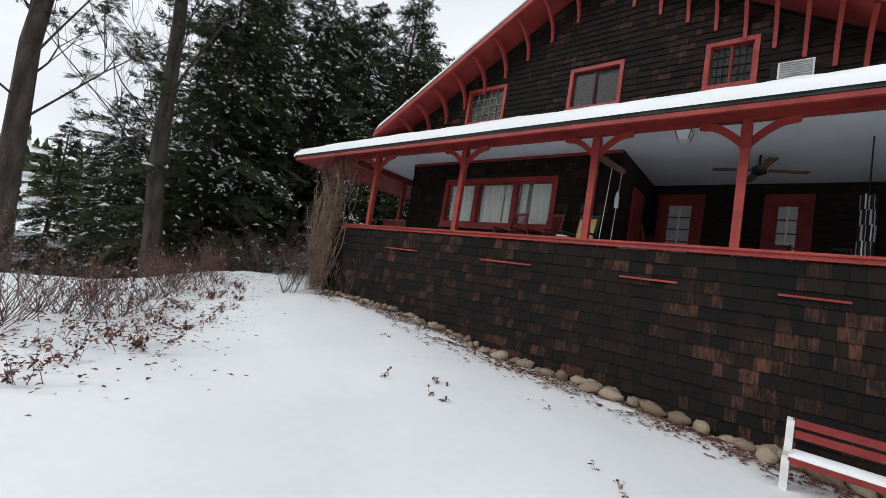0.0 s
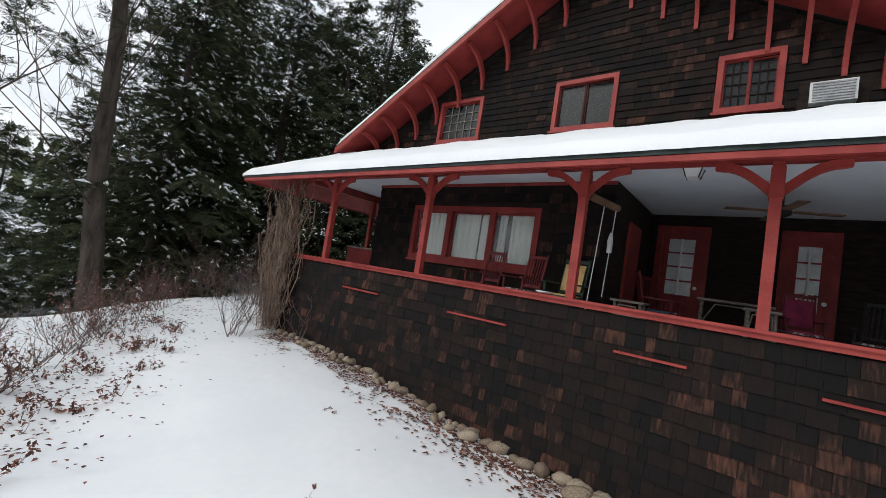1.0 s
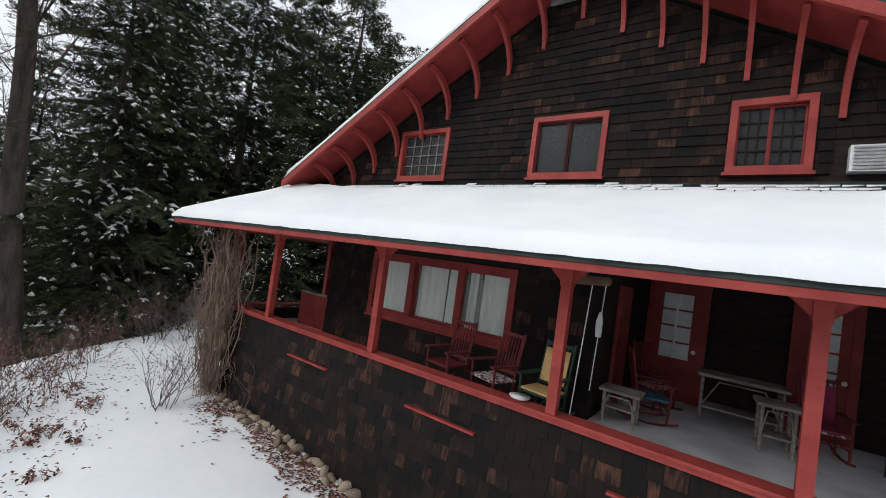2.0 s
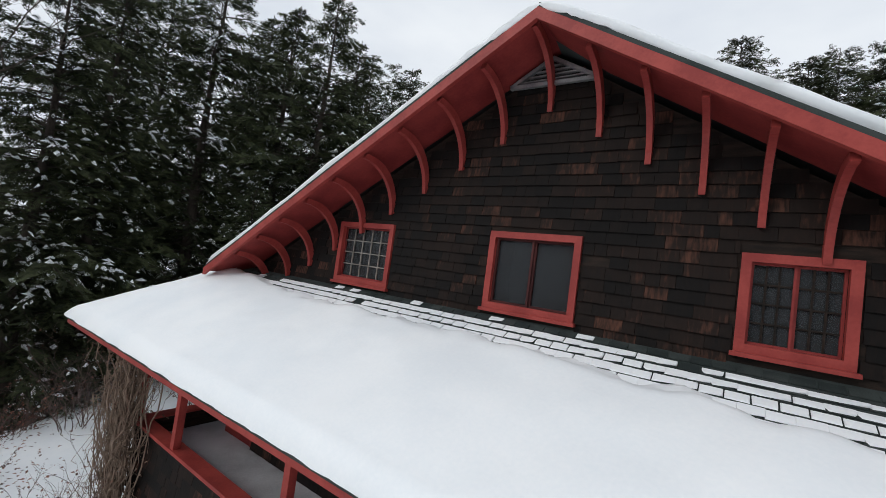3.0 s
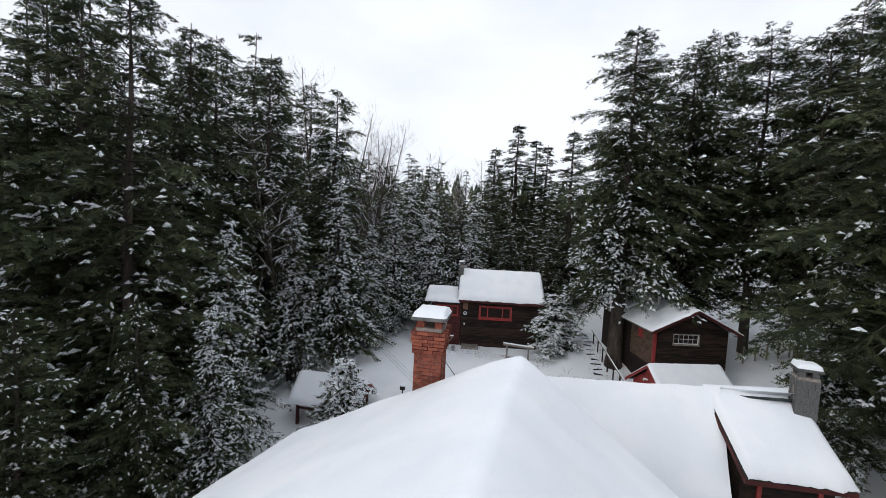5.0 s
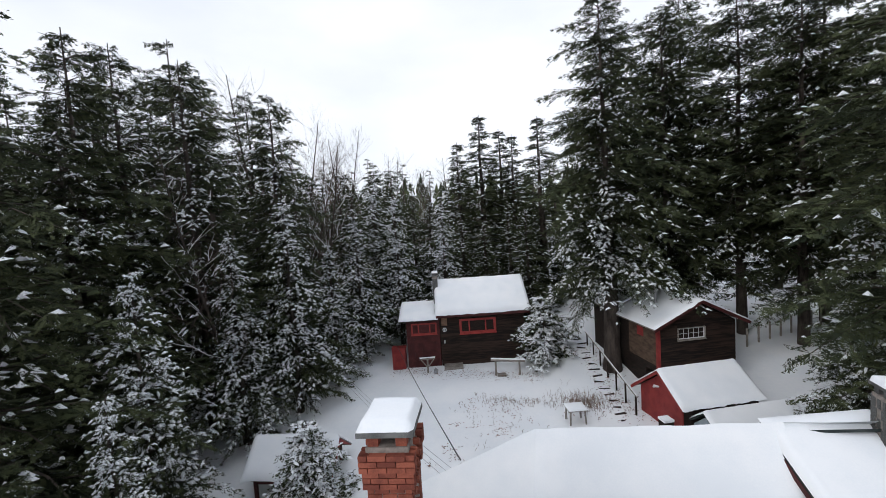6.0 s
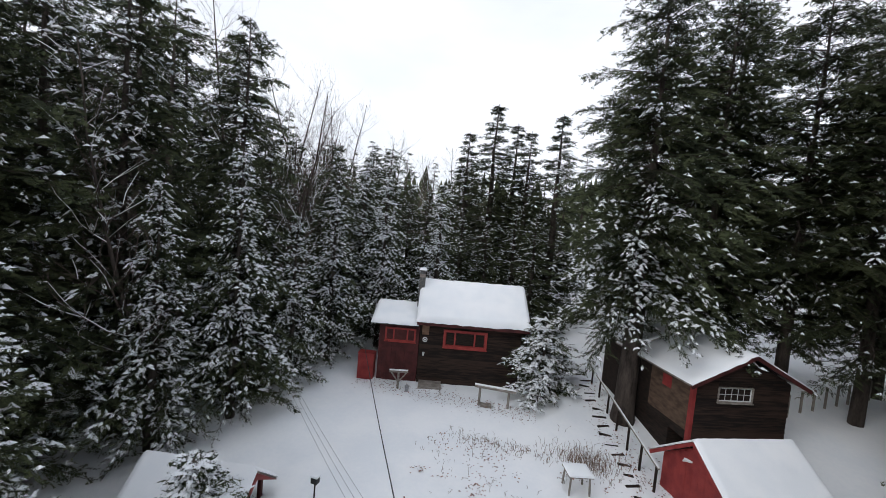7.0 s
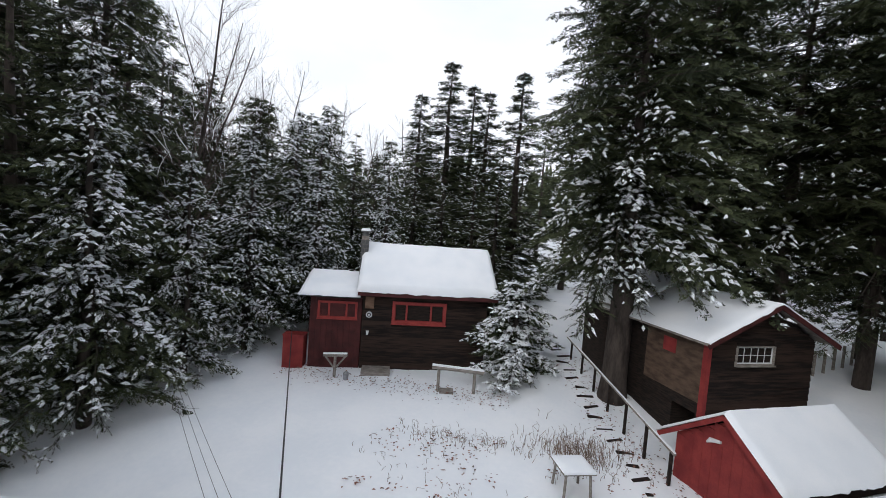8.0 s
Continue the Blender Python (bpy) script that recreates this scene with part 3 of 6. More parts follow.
# ---- rear wing of the lodge ----
WY, WX0, WX1 = 9.55, -1.5, 3.8
WZ0, WZ1, WXD = 4.04, 4.70, 2.35      # ridge heights at its ends; where the dormer begins
WZD = WZ0 + (WZ1 - WZ0) * (WXD - WX0) / (WX1 - WX0)
wing = Geo()
wing.slab([(WX0, 6.9, 1.7), (WXD, 6.9, 1.7), (WXD, WY, WZD), (WX0, WY, WZ0)], 0.05)
wing.slab([(WX0, WY, WZ0), (WX1, WY, WZ1), (WX1, 12.4, 2.6), (WX0, 12.4, 2.6)], 0.05)
wing.slab([(-4.0, 7.6, 0.88), (WX0, 6.9, 1.7), (WX0, WY, WZ0), (-4.0, WY, 2.6)], 0.05)
part("wing_roof", wing, ASPHALT, lodge)
part("wing_wall", Geo().box((WX0 + 0.3, 8.5, -0.3), (WX1 - 0.2, 12.1, 2.5)), DARKWOOD, lodge)
snow_quad("wing_snow", (WX0, 6.9, 1.7), (WXD, 6.9, 1.7), (WXD, WY, WZD), (WX0, WY, WZ0), 0.12, "thick snow on the rear wing roof", nu=50, nv=30, bare=lambda u, v, p: 0.0, ends=False)
snow_quad("wing_snow", (-4.0, 7.6, 0.88), (WX0, 6.9, 1.7), (WX0, WY, WZ0), (-4.0, WY, 2.6), 0.12, "thick snow on the hipped end of the rear wing", nu=40, nv=30, bare=lambda u, v, p: 0.0, ends=False)
snow_quad("wing_snow", (WX1, 12.4, 2.6), (WX0, 12.4, 2.6), (WX0, WY, WZ0), (WX1, WY, WZ1), 0.12, "thick snow on the back of the rear wing roof", nu=50, nv=20, bare=lambda u, v, p: 0.0)
# dormer
DM = pose(2.5, 8.06, 3.66, 0, 0, 14)      # left end of its eave
dormer = part("dormer", Geo().box((0.08, 0.3, -3.6), (1.6, 1.4, -0.02)), DARKWOOD, lodge)
dormer.matrix_world = DM
part("dormer_roof", Geo().slab([(0, 0, 0), (1.7, 0, 0), (1.7, 1.7, 1.0), (0, 1.7, 0.9)], 0.06), ASPHALT, dormer)
part("dormer_fascia", Geo().box((0, -0.02, -0.13), (1.7, 0.02, -0.05)).beam((0, 0, -0.1), (0, 1.6, 0.78), 0.03, 0.08), MAROON, dormer)
window(dormer, 0.35, 1.4, -0.62, -0.14, 0.3, 2, 1, sides=1)
part("dormer_eave", Geo().slab([(-0.08, -0.2, -0.88), (1.8, -0.2, -0.88), (1.8, 0.3, -0.68), (-0.08, 0.3, -0.68)], 0.06), MAROON, dormer)
for q in (snow_quad("dormer_snow", (0, -0.02, 0), (1.7, -0.02, 0), (1.7, 1.75, 1.03), (0, 1.75, 0.93), 0.13, "snow on the small dormer roof", nu=30, nv=16),
          snow_quad("dormer_snow", (-0.08, -0.22, -0.88), (1.8, -0.22, -0.88), (1.8, 0.28, -0.69), (-0.08, 0.28, -0.69), 0.06, "snow on the little eave under the dormer", nu=30, nv=8)):
    q.matrix_world = DM


# ---- chimneys ----
def chimney(name, x, y, w, d, z0, z1, brick, cap, label, turn=0.0):
    ch = thing(name, label, "chimney", pose(x, y, z0, 0, 0, turn))
    h = z1 - z0
    part("core", Geo().box((-w / 2 + 0.012, -d / 2 + 0.012, 0), (w / 2 - 0.012, d / 2 - 0.012, h)), MORTAR, ch)
    rng = random.Random(4)
    ch_, l_ = (0.055, 0.155) if brick is BRICK else (0.15, 0.29)
    me = Geo().box((-0.5, -0.5, 0), (0.5, 0.5, 1)).mesh("brick", brick)
    rows = int(h / ch_)
    for r in range(rows):
        grow = 0.0
        if brick is BRICK:
            grow = 0.03 * (rows - 6 <= r < rows - 3) + 0.05 * (r >= rows - 3)
        for axis in (0, 1):
            for s in (-1, 1):
                length = (w if axis == 0 else d) + 2 * grow
                n = max(2, round(length / l_))
                off = 0.5 * (r % 2)
                edges = sorted({0.0, 1.0, *[(k + off) / n for k in range(n) if 0 < (k + off) / n < 1]})
                for a, b in zip(edges, edges[1:]):
                    if b - a < 0.05:
                        continue
                    c = (a + b) / 2 * length - length / 2
                    ob = part("brick" if brick is BRICK else "block", me, None, ch)
                    o = s * ((d if axis == 0 else w) / 2 + grow) - s * 0.05 + rng.uniform(-0.003, 0.003)
                    ob.location = (c, o, r * ch_) if axis == 0 else (o, c, r * ch_)
                    ob.scale = ((b - a) * length - 0.009, 0.1, ch_ - 0.009) if axis == 0 else (0.1, (b - a) * length - 0.009 - 0.1, ch_ - 0.009)
    part("chimney_cap", Geo().box((-w / 2 - cap, -d / 2 - cap, h + 0.12), (w / 2 + cap, d / 2 + cap, h + 0.17)), CONCRETE, ch)
    for sx in (-1, 1):
        for sy in (-1, 1):
            part("cap_support", Geo().box((sx * (w / 2 - 0.08) - 0.05, sy * (d / 2 - 0.08) - 0.05, h), (sx * (w / 2 - 0.08) + 0.05, sy * (d / 2 - 0.08) + 0.05, h + 0.12)), brick, ch)
    s = Geo()
    n = 12
    W, D = w / 2 + cap, d / 2 + cap
    for j in range(n + 1):
        for i in range(n + 1):
            u, v = i / n * 2 - 1, j / n * 2 - 1
            e = min(1, min(1 - abs(u), 1 - abs(v)) * 5)
            s.v.append((u * W, v * D, h + 0.165 + 0.09 * math.sqrt(e) + 0.01 * fbm(u, v, 2, 5)))
    for j in range(n):
        for i in range(n):
            k = j * (n + 1) + i
            s.f.append((k, k + 1, k + n + 2, k + n + 1))
            s.m.append(0)
    part("snow_cap", s, SNOW, ch, "snow cap", True)
    return ch


chimney("chimney", -2.38, 5.45, 0.42, 0.50, 4.7, 6.17, BRICK, 0.05, "red brick chimney with a snow-topped concrete cap", 13)
chimney("chimney", 3.72, 9.6, 0.36, 0.36, 3.9, 5.15, CONCRETE, 0.02, "grey concrete block chimney on the rear wing")


# ---- cabin behind the yard ----
def logs(name, parent, x0, x1, y, z0, z1, step=0.17, out=0.03, material=LOGWOOD, holes=()):
    """Lapped horizontal boards on a wall that faces -y, cut round the openings."""
    z = z0
    while z < z1 - 0.02:
        top = min(z + step, z1)
        spans = [(x0, x1)]
        for h in holes:
            if z < h[3] - 0.02 and top > h[2] + 0.02:
                spans = [q for a, b in spans for q in ((a, min(b, h[0])), (max(a, h[1]), b)) if q[1] - q[0] > 0.02]
        for a, b in spans:
            g = Geo().extrude([(a, y, z), (a, y - out, z), (a, y - 0.008, top), (a, y, top)], (b - a, 0, 0))
            part(name, g, material, parent)
        z += step


CM = pose(-7.09, 20.46, 0, 0, 0, 18.3)     # cabin's left front corner of the main block
cabin = thing("cabin", "small dark log cabin with red windows and a snowy roof", "cabin", CM)
CW, CD, CE, CR = 4.1, 3.1, 3.62, 5.02
part("wall", Geo().box((0, 0.02, 0.6), (CW, CD, CE)).extrude([(0.0, 0.02, CE), (0.0, CD, CE), (0.0, CD / 2, CR - 0.12)], (CW, 0, 0)), DARKWOOD, cabin)
cwin = (0.95, 2.72, 2.64, 3.37)
logs("log", cabin, 0, CW, 0.02, 1.0, CE, holes=(cwin,))
rf = Geo().slab([(-0.15, -0.35, CE + 0.09), (CW + 0.25, -0.35, CE + 0.09), (CW + 0.25, CD / 2, CR), (-0.15, CD / 2, CR)], 0.06)
rf.slab([(-0.15, CD / 2, CR), (CW + 0.25, CD / 2, CR), (CW + 0.25, CD + 0.35, CE + 0.09), (-0.15, CD + 0.35, CE + 0.09)], 0.06)
part("roof", rf, ASPHALT, cabin)
part("fascia", Geo().box((-0.15, -0.37, CE - 0.06), (CW + 0.25, -0.34, CE + 0.06)), MAROON, cabin)
w = window(cabin, *cwin, 0.0, 1, 1, 0.09, sides=1)
for xx in (1.42, 2.22):
    part("mullion", Geo().box((xx - 0.03, -0.02, 2.73), (xx + 0.03, 0.03, 3.28)), REDTRIM, w)
for k, (a, b) in enumerate(((1.02, 1.4), (2.26, 2.58))):
    curtain(w, a, b, 2.74, 3.27, 0.12, CURTAIN, 3)
part("vent_panel", Geo().box((0.08, -0.04, 3.1), (0.36, 0.0, 3.48)), PLY, cabin)
sign = part("round_sign", Geo().tube([(0.22, -0.045, 2.9), (0.22, -0.01, 2.9)], 0.10, 20), WHITE, cabin)
part("sign_ring", Geo().tube([(0.22, -0.055, 2.9), (0.22, -0.045, 2.9)], 0.065, 20), BLACK, sign)
part("sign_disc", Geo().tube([(0.22, -0.062, 2.9), (0.22, -0.055, 2.9)], 0.035, 16), WHITE, sign)
part("wall_lamp", Geo().tube([(0.2, -0.06, 2.25), (0.2, -0.06, 2.38)], [0.03, 0.05], 10), WHITE, cabin)
part("step", Geo().box((0.1, -0.6, 1.0), (1.0, 0.0, 1.22)), GREYWOOD, cabin)
# extension on the left
part("extension_wall", Geo().box((-1.63, 0.05, 0.6), (-0.02, 2.9, 3.42)), MAROON, cabin, "brown board extension")
for k in range(9):
    part("board", Geo().box((-1.63 + 0.179 * k, 0.03, 0.9), (-1.46 + 0.179 * k, 0.05, 3.42)), MAROON, cabin)
part("extension_roof", Geo().slab([(-1.95, -0.25, 3.5), (-0.06, -0.25, 3.5), (-0.06, 1.5, 3.95), (-1.95, 1.5, 3.95)], 0.06).slab([(-1.95, 1.5, 3.95), (-0.06, 1.5, 3.95), (-0.06, 3.2, 3.5), (-1.95, 3.2, 3.5)], 0.06), ASPHALT, cabin)
w = window(cabin, -1.4, -0.16, 2.72, 3.28, 0.03, 1, 1, 0.07, sides=1)
for xx in (-1.05, -0.5):
    part("mullion", Geo().box((xx - 0.03, 0.01, 2.79), (xx + 0.03, 0.06, 3.21)), REDTRIM, w)


def placed(ob, m):
    ob.matrix_world = m @ ob.matrix_world
    return ob


placed(snow_quad("cabin_snow", (-0.18, -0.38, CE + 0.09), (CW + 0.28, -0.38, CE + 0.09), (CW + 0.28, CD / 2, CR), (-0.18, CD / 2, CR), 0.14, "thick snow on the cabin roof", nu=60, nv=24, bare=lambda u, v, p: 0.0), CM)
placed(snow_quad("cabin_snow", (CW + 0.28, CD + 0.38, CE + 0.09), (-0.18, CD + 0.38, CE + 0.09), (-0.18, CD / 2, CR), (CW + 0.28, CD / 2, CR), 0.14, "thick snow on the back of the cabin roof", nu=40, nv=12, bare=lambda u, v, p: 0.0), CM)
placed(snow_quad("cabin_snow", (-1.97, -0.27, 3.5), (-0.06, -0.27, 3.5), (-0.06, 1.5, 3.95), (-1.97, 1.5, 3.95), 0.13, "thick snow on the cabin extension roof", nu=30, nv=16, bare=lambda u, v, p: 0.0), CM)
cc = chimney("chimney", -0.12, 1.2, 0.26, 0.3, 3.6, 5.38, CONCRETE, 0.03, "grey block chimney beside the cabin roof")
placed(cc, CM)

# ---- raised wooden shed ----
SM = pose(2.05, 18.15, 0, 0, 0, 24.0)     # left front corner, front faces the yard
shed = thing("shed", "raised dark wooden shed with plywood side and snowy roof", "shed", SM)
SW, SD, SB, SE, SR = 3.0, 3.4, 2.08, 3.86, 4.76
part("wall", Geo().box((0, 0.02, SB), (SW, SD, SE)).extrude([(0, 0.02, SE), (SW, 0.02, SE), (SW / 2, 0.02, SR - 0.08)], (0, SD - 0.02, 0)), DARKWOOD, shed)
swin = (0.72, 1.80, 3.28, 3.72)
logs("board", shed, 0, SW, 0.02, SB, SE, 0.16, 0.03, holes=(swin,))
zz = SE
while zz < SR - 0.15:
    hw = (SR - 0.1 - zz - 0.12) / (SR - 0.1 - SE) * SW / 2
    part("board", Geo().box((SW / 2 - hw, -0.012, zz), (SW / 2 + hw, 0.02, zz + 0.15)), LOGWOOD, shed)
    zz += 0.16
part("side_panel", Geo().box((-0.03, 0.1, 2.35), (-0.005, SD - 1.5, 3.7)), SHEDPLY, shed, "weathered plywood side panel")
part("side_window", Geo().box((-0.05, 0.9, 3.25), (-0.028, 1.3, 3.6)), RED, shed)
part("corner_board", Geo().box((-0.06, -0.03, 1.95), (0.04, 0.1, SE)), RED, shed, "red corner board")
part("roof", Geo().slab([(-0.35, -0.3, SE - 0.02), (SW / 2, -0.3, SR), (SW / 2, SD + 0.3, SR), (-0.35, SD + 0.3, SE - 0.02)], 0.05).slab([(SW / 2, -0.3, SR), (SW + 0.35, -0.3, SE - 0.02), (SW + 0.35, SD + 0.3, SE - 0.02), (SW / 2, SD + 0.3, SR)], 0.05), GREYWOOD, shed)
for s in (0, 1):
    e = -0.35 if s == 0 else SW + 0.35
    part("barge_board", Geo().beam((e, -0.3, SE - 0.09), (SW / 2, -0.3, SR - 0.07), 0.03, 0.1), MAROON, shed)
part("rear_roof", Geo().slab([(-0.45, 2.4, 4.02), (1.6, 2.4, 5.0), (1.6, 5.0, 5.0), (-0.45, 5.0, 4.02)], 0.06), GREYWOOD, shed)
part("rear_wall", Geo().box((-0.02, SD + 0.02, 0.9), (1.6, 4.9, 4.1)), DARKWOOD, shed)
for px, py in ((0.08, 0.1), (SW - 0.1, 0.1), (0.1, SD - 0.1), (SW - 0.1, SD - 0.1), (SW / 2, 0.1)):
    part("stilt", Geo().box((px - 0.09, py - 0.09, 0.8), (px + 0.09, py + 0.09, SB)), DARKWOOD, shed)
part("underfloor", Geo().box((0.1, 1.0, 0.8), (SW - 0.1, SD, SB)), DARKWOOD, shed)
w = window(shed, *swin, -0.01, 5, 2, 0.02, GREYWOOD, WHITE, sides=1)
pipe = part("stove_pipe", Geo().tube([(0.7, 1.2, 4.2), (0.7, 1.2, 5.15)], 0.055, 12), GREYMETAL, shed)
part("pipe_hat", Geo().tube([(0.7, 1.2, 5.17), (0.7, 1.2, 5.25)], [0.11, 0.02], 12), GREYMETAL, pipe)
placed(snow_quad("shed_snow", (-0.37, -0.3, SE - 0.02), (SW / 2, -0.3, SR), (SW / 2, SD + 0.2, SR), (-0.37, SD + 0.2, SE - 0.02), 0.05, "thin snow on the raised shed roof", nu=20, nv=30, bare=lambda u, v, p: 0.0), SM)
placed(snow_quad("shed_snow", (SW / 2, -0.3, SR), (SW + 0.37, -0.3, SE - 0.02), (SW + 0.37, SD + 0.2, SE - 0.02), (SW / 2, SD + 0.2, SR), 0.05, "thin snow on the raised shed roof", nu=20, nv=30, bare=lambda u, v, p: 0.0), SM)
placed(snow_quad("shed_snow", (-0.47, 2.38, 4.02), (1.6, 2.38, 5.0), (1.6, 5.0, 5.0), (-0.47, 5.0, 4.02), 0.05, "thin snow on the rear lean-to roof", nu=20, nv=30, bare=lambda u, v, p: 0.0), SM)

# ---- red shed ----
RM = pose(1.72, 16.42, 0.33, 0, 0, 26.0)     # ridge front end; ridge runs along +x
redshed = thing("red_shed", "small red board shed with a snowy gable roof", "shed", RM)
part("wall", Geo().extrude([(0.1, -0.95, 0.2), (0.1, 1.1, 0.2), (0.1, 1.1, 1.65), (0.1, 0, 2.4), (0.1, -0.95, 1.65)][::-1], (2.6, 0, 0)), RED, redshed)
for k in range(10):
    y0 = -0.95 + 0.205 * k
    top = 2.38 - 0.75 * abs(y0 + 0.1) / 1.0
    part("board", Geo().box((0.085, y0, 0.3), (0.098, y0 + 0.201, top)), RED, redshed)
part("roof", Geo().slab([(-0.05, -1.1, 1.72), (2.8, -1.1, 1.72), (2.8, 0, 2.54), (-0.05, 0, 2.54)], 0.04).slab([(-0.05, 0, 2.54), (2.8, 0, 2.54), (2.8, 1.45, 1.5), (-0.05, 1.45, 1.5)], 0.04), ASPHALT, redshed)
part("barge_board", Geo().beam((-0.06, -1.1, 1.66), (-0.06, 0, 2.48), 0.025, 0.09).beam((-0.06, 1.45, 1.44), (-0.06, 0, 2.48), 0.025, 0.09), RED, redshed)
part("side_wall", Geo().box((0.12, -0.975, 0.3), (2.68, -0.95, 1.6)), DARKWOOD, redshed)
part("painted_mark", Geo().tube([(0.06, 0.1, 1.95), (0.05, 0.3, 1.9), (0.06, 0.38, 1.82)], [0.03, 0.05, 0.02], 6), WHITE, redshed)
placed(snow_quad("shed_snow", (-0.07, -1.12, 1.72), (2.82, -1.12, 1.72), (2.82, 0, 2.54), (-0.07, 0, 2.54), 0.08, "smooth snow on the red shed roof", nu=40, nv=20, bare=lambda u, v, p: 0.0), RM)
placed(snow_quad("shed_snow", (2.82, 1.47, 1.5), (-0.07, 1.47, 1.5), (-0.07, 0, 2.54), (2.82, 0, 2.54), 0.08, "smooth snow on the back of the red shed roof", nu=40, nv=20, bare=lambda u, v, p: 0.0), RM)


# ---- trees ----
def conifer_mesh(name, height, radius, base, seed, snow=0.3, rows=26, droop=0.25, twig=0.2, lean=0.0, open_=0.0, needle=NEEDLES, fat=0.24, power=0.7):
    """Returns trunk and crown meshes. The crown is limbs with flat sprays of needles, and lumps of snow on some."""
    rng = np.random.default_rng(seed)
    trunk = Geo()
    n = 9
    r0 = 0.012 * height + 0.05
    trunk.tube([(lean * (i / n) ** 2 + 0.03 * math.sin(i + seed), 0.03 * math.cos(1.7 * i + seed), height * i / n - 0.3 * (i == 0)) for i in range(n + 1)], [max(0.012, r0 * (1 - i / n) ** 0.9) for i in range(n + 1)], 9)
    V, F, M = [], [], []

    def tri(p, q, r, mi):
        o = len(V)
        V.extend((p, q, r))
        F.append((o, o + 1, o + 2))
        M.append(mi)

    limbs = Geo()
    for i in range(rows):
        tt = ((i + 0.5) / rows) ** 0.86
        k = 5
        a0 = rng.uniform(0, 6.28)
        for b in range(k):
            if rng.random() < open_:
                continue
            t = min(0.99, max(0.0, tt + rng.uniform(-1.6, 1.6) / rows))
            z = base + (height * 0.99 - base) * t
            shape = (1 - t) ** power * min(1.0, 0.6 + 2.0 * t) * (0.82 + 0.30 * math.sin(7.0 * t + seed) * math.cos(2.0 * a0))
            a = a0 + b * 6.283 / k + rng.uniform(-0.45, 0.45)
            L = max(0.18, radius * shape * rng.uniform(0.55, 1.15))
            d = np.array([math.cos(a), math.sin(a), 0.0])
            s = np.array([-d[1], d[0], 0.0])
            start = np.array([lean * t * t, 0, z])
            rise = rng.uniform(-0.28, 0.38) + 0.5 * t * t
            steps = max(3, int(L / twig))
            loaded = rng.random() < snow * 1.5
            pts = []
            for j in range(steps + 1):
                u = j / steps
                pts.append(start + d * L * u + np.array([0, 0, L * (rise * u - (droop + 0.15 * rise) * 1.6 * u * u)]) + s * L * 0.06 * math.sin(3 * u + a))
            limbs.tube([tuple(pts[0]), tuple(pts[steps // 2]), tuple(pts[-1])], [0.010 + 0.010 * L, 0.006 + 0.005 * L, 0.004], 3)
            for j in range(1, steps + 1):
                u = j / steps
                p = pts[j]
                w = (0.16 + 0.28 * L * (1 - u) ** 0.6 * min(1, 2.5 * u + 0.3)) * rng.uniform(0.7, 1.25)
                w = min(w, 0.75, 0.09 + 0.5 * L)
                for sd in (-1, 1):
                    for f in range(3):
                        out = s * sd * (1.0 - 0.36 * f) * rng.uniform(0.6, 1.1) + d * (0.25 + 0.4 * f) + np.array([0, 0, rng.uniform(-0.85, 0.22)])
                        e = p + out * w * rng.uniform(0.75, 1.15)
                        wid = fat * 0.72 * w + 0.03
                        m1 = p + (e - p) * 0.45 + d * wid + np.array([0, 0, rng.uniform(-0.03, 0.05)])
                        m2 = p + (e - p) * 0.5 - d * wid + np.array([0, 0, rng.uniform(-0.06, 0.02)])
                        tri(p, m1, e, 0)
                        tri(p, e, m2, 0)
                        if rng.random() < 0.22:
                            h = p + (e - p) * 0.7
                            tri(h, h + (m1 - p) * 0.8 + np.array([0, 0, -0.05]), h + (e - p) * 0.35 - np.array([0, 0, 0.08]), 0)
                        if (loaded and rng.random() < 0.42) or rng.random() < 0.045 + snow * 0.30:
                            c = p + (e - p) * rng.uniform(0.25, 0.85) + np.array([0, 0, 0.02])
                            rr, hh = min(0.070, w * rng.uniform(0.06, 0.22) + 0.012), 0.03 + 0.07 * w
                            o = len(V)
                            ax = (e - p) / (np.linalg.norm(e - p) + 1e-6)
                            bx = np.array([-ax[1], ax[0], 0])
                            ring = [c + ax * rr * 2.1 * math.cos(q) * rng.uniform(0.7, 1.2) + bx * rr * math.sin(q) * rng.uniform(0.7, 1.2) - np.array([0, 0, 0.012]) for q in (0, 1.57, 3.14, 4.71)]
                            V.extend(ring)
                            V.append(c + np.array([0, 0, hh]))
                            for q in range(4):
                                F.append((o + q, o + (q + 1) % 4, o + 4))
                                M.append(1)
    crown = Geo()
    crown.v, crown.f, crown.m = [tuple(map(float, p)) for p in V], F, M
    crown.add(limbs.v, limbs.f, 2)
    return trunk.mesh("trunk", BARK, True), crown.mesh("crown", [needle, BOUGHSNOW, BARK])


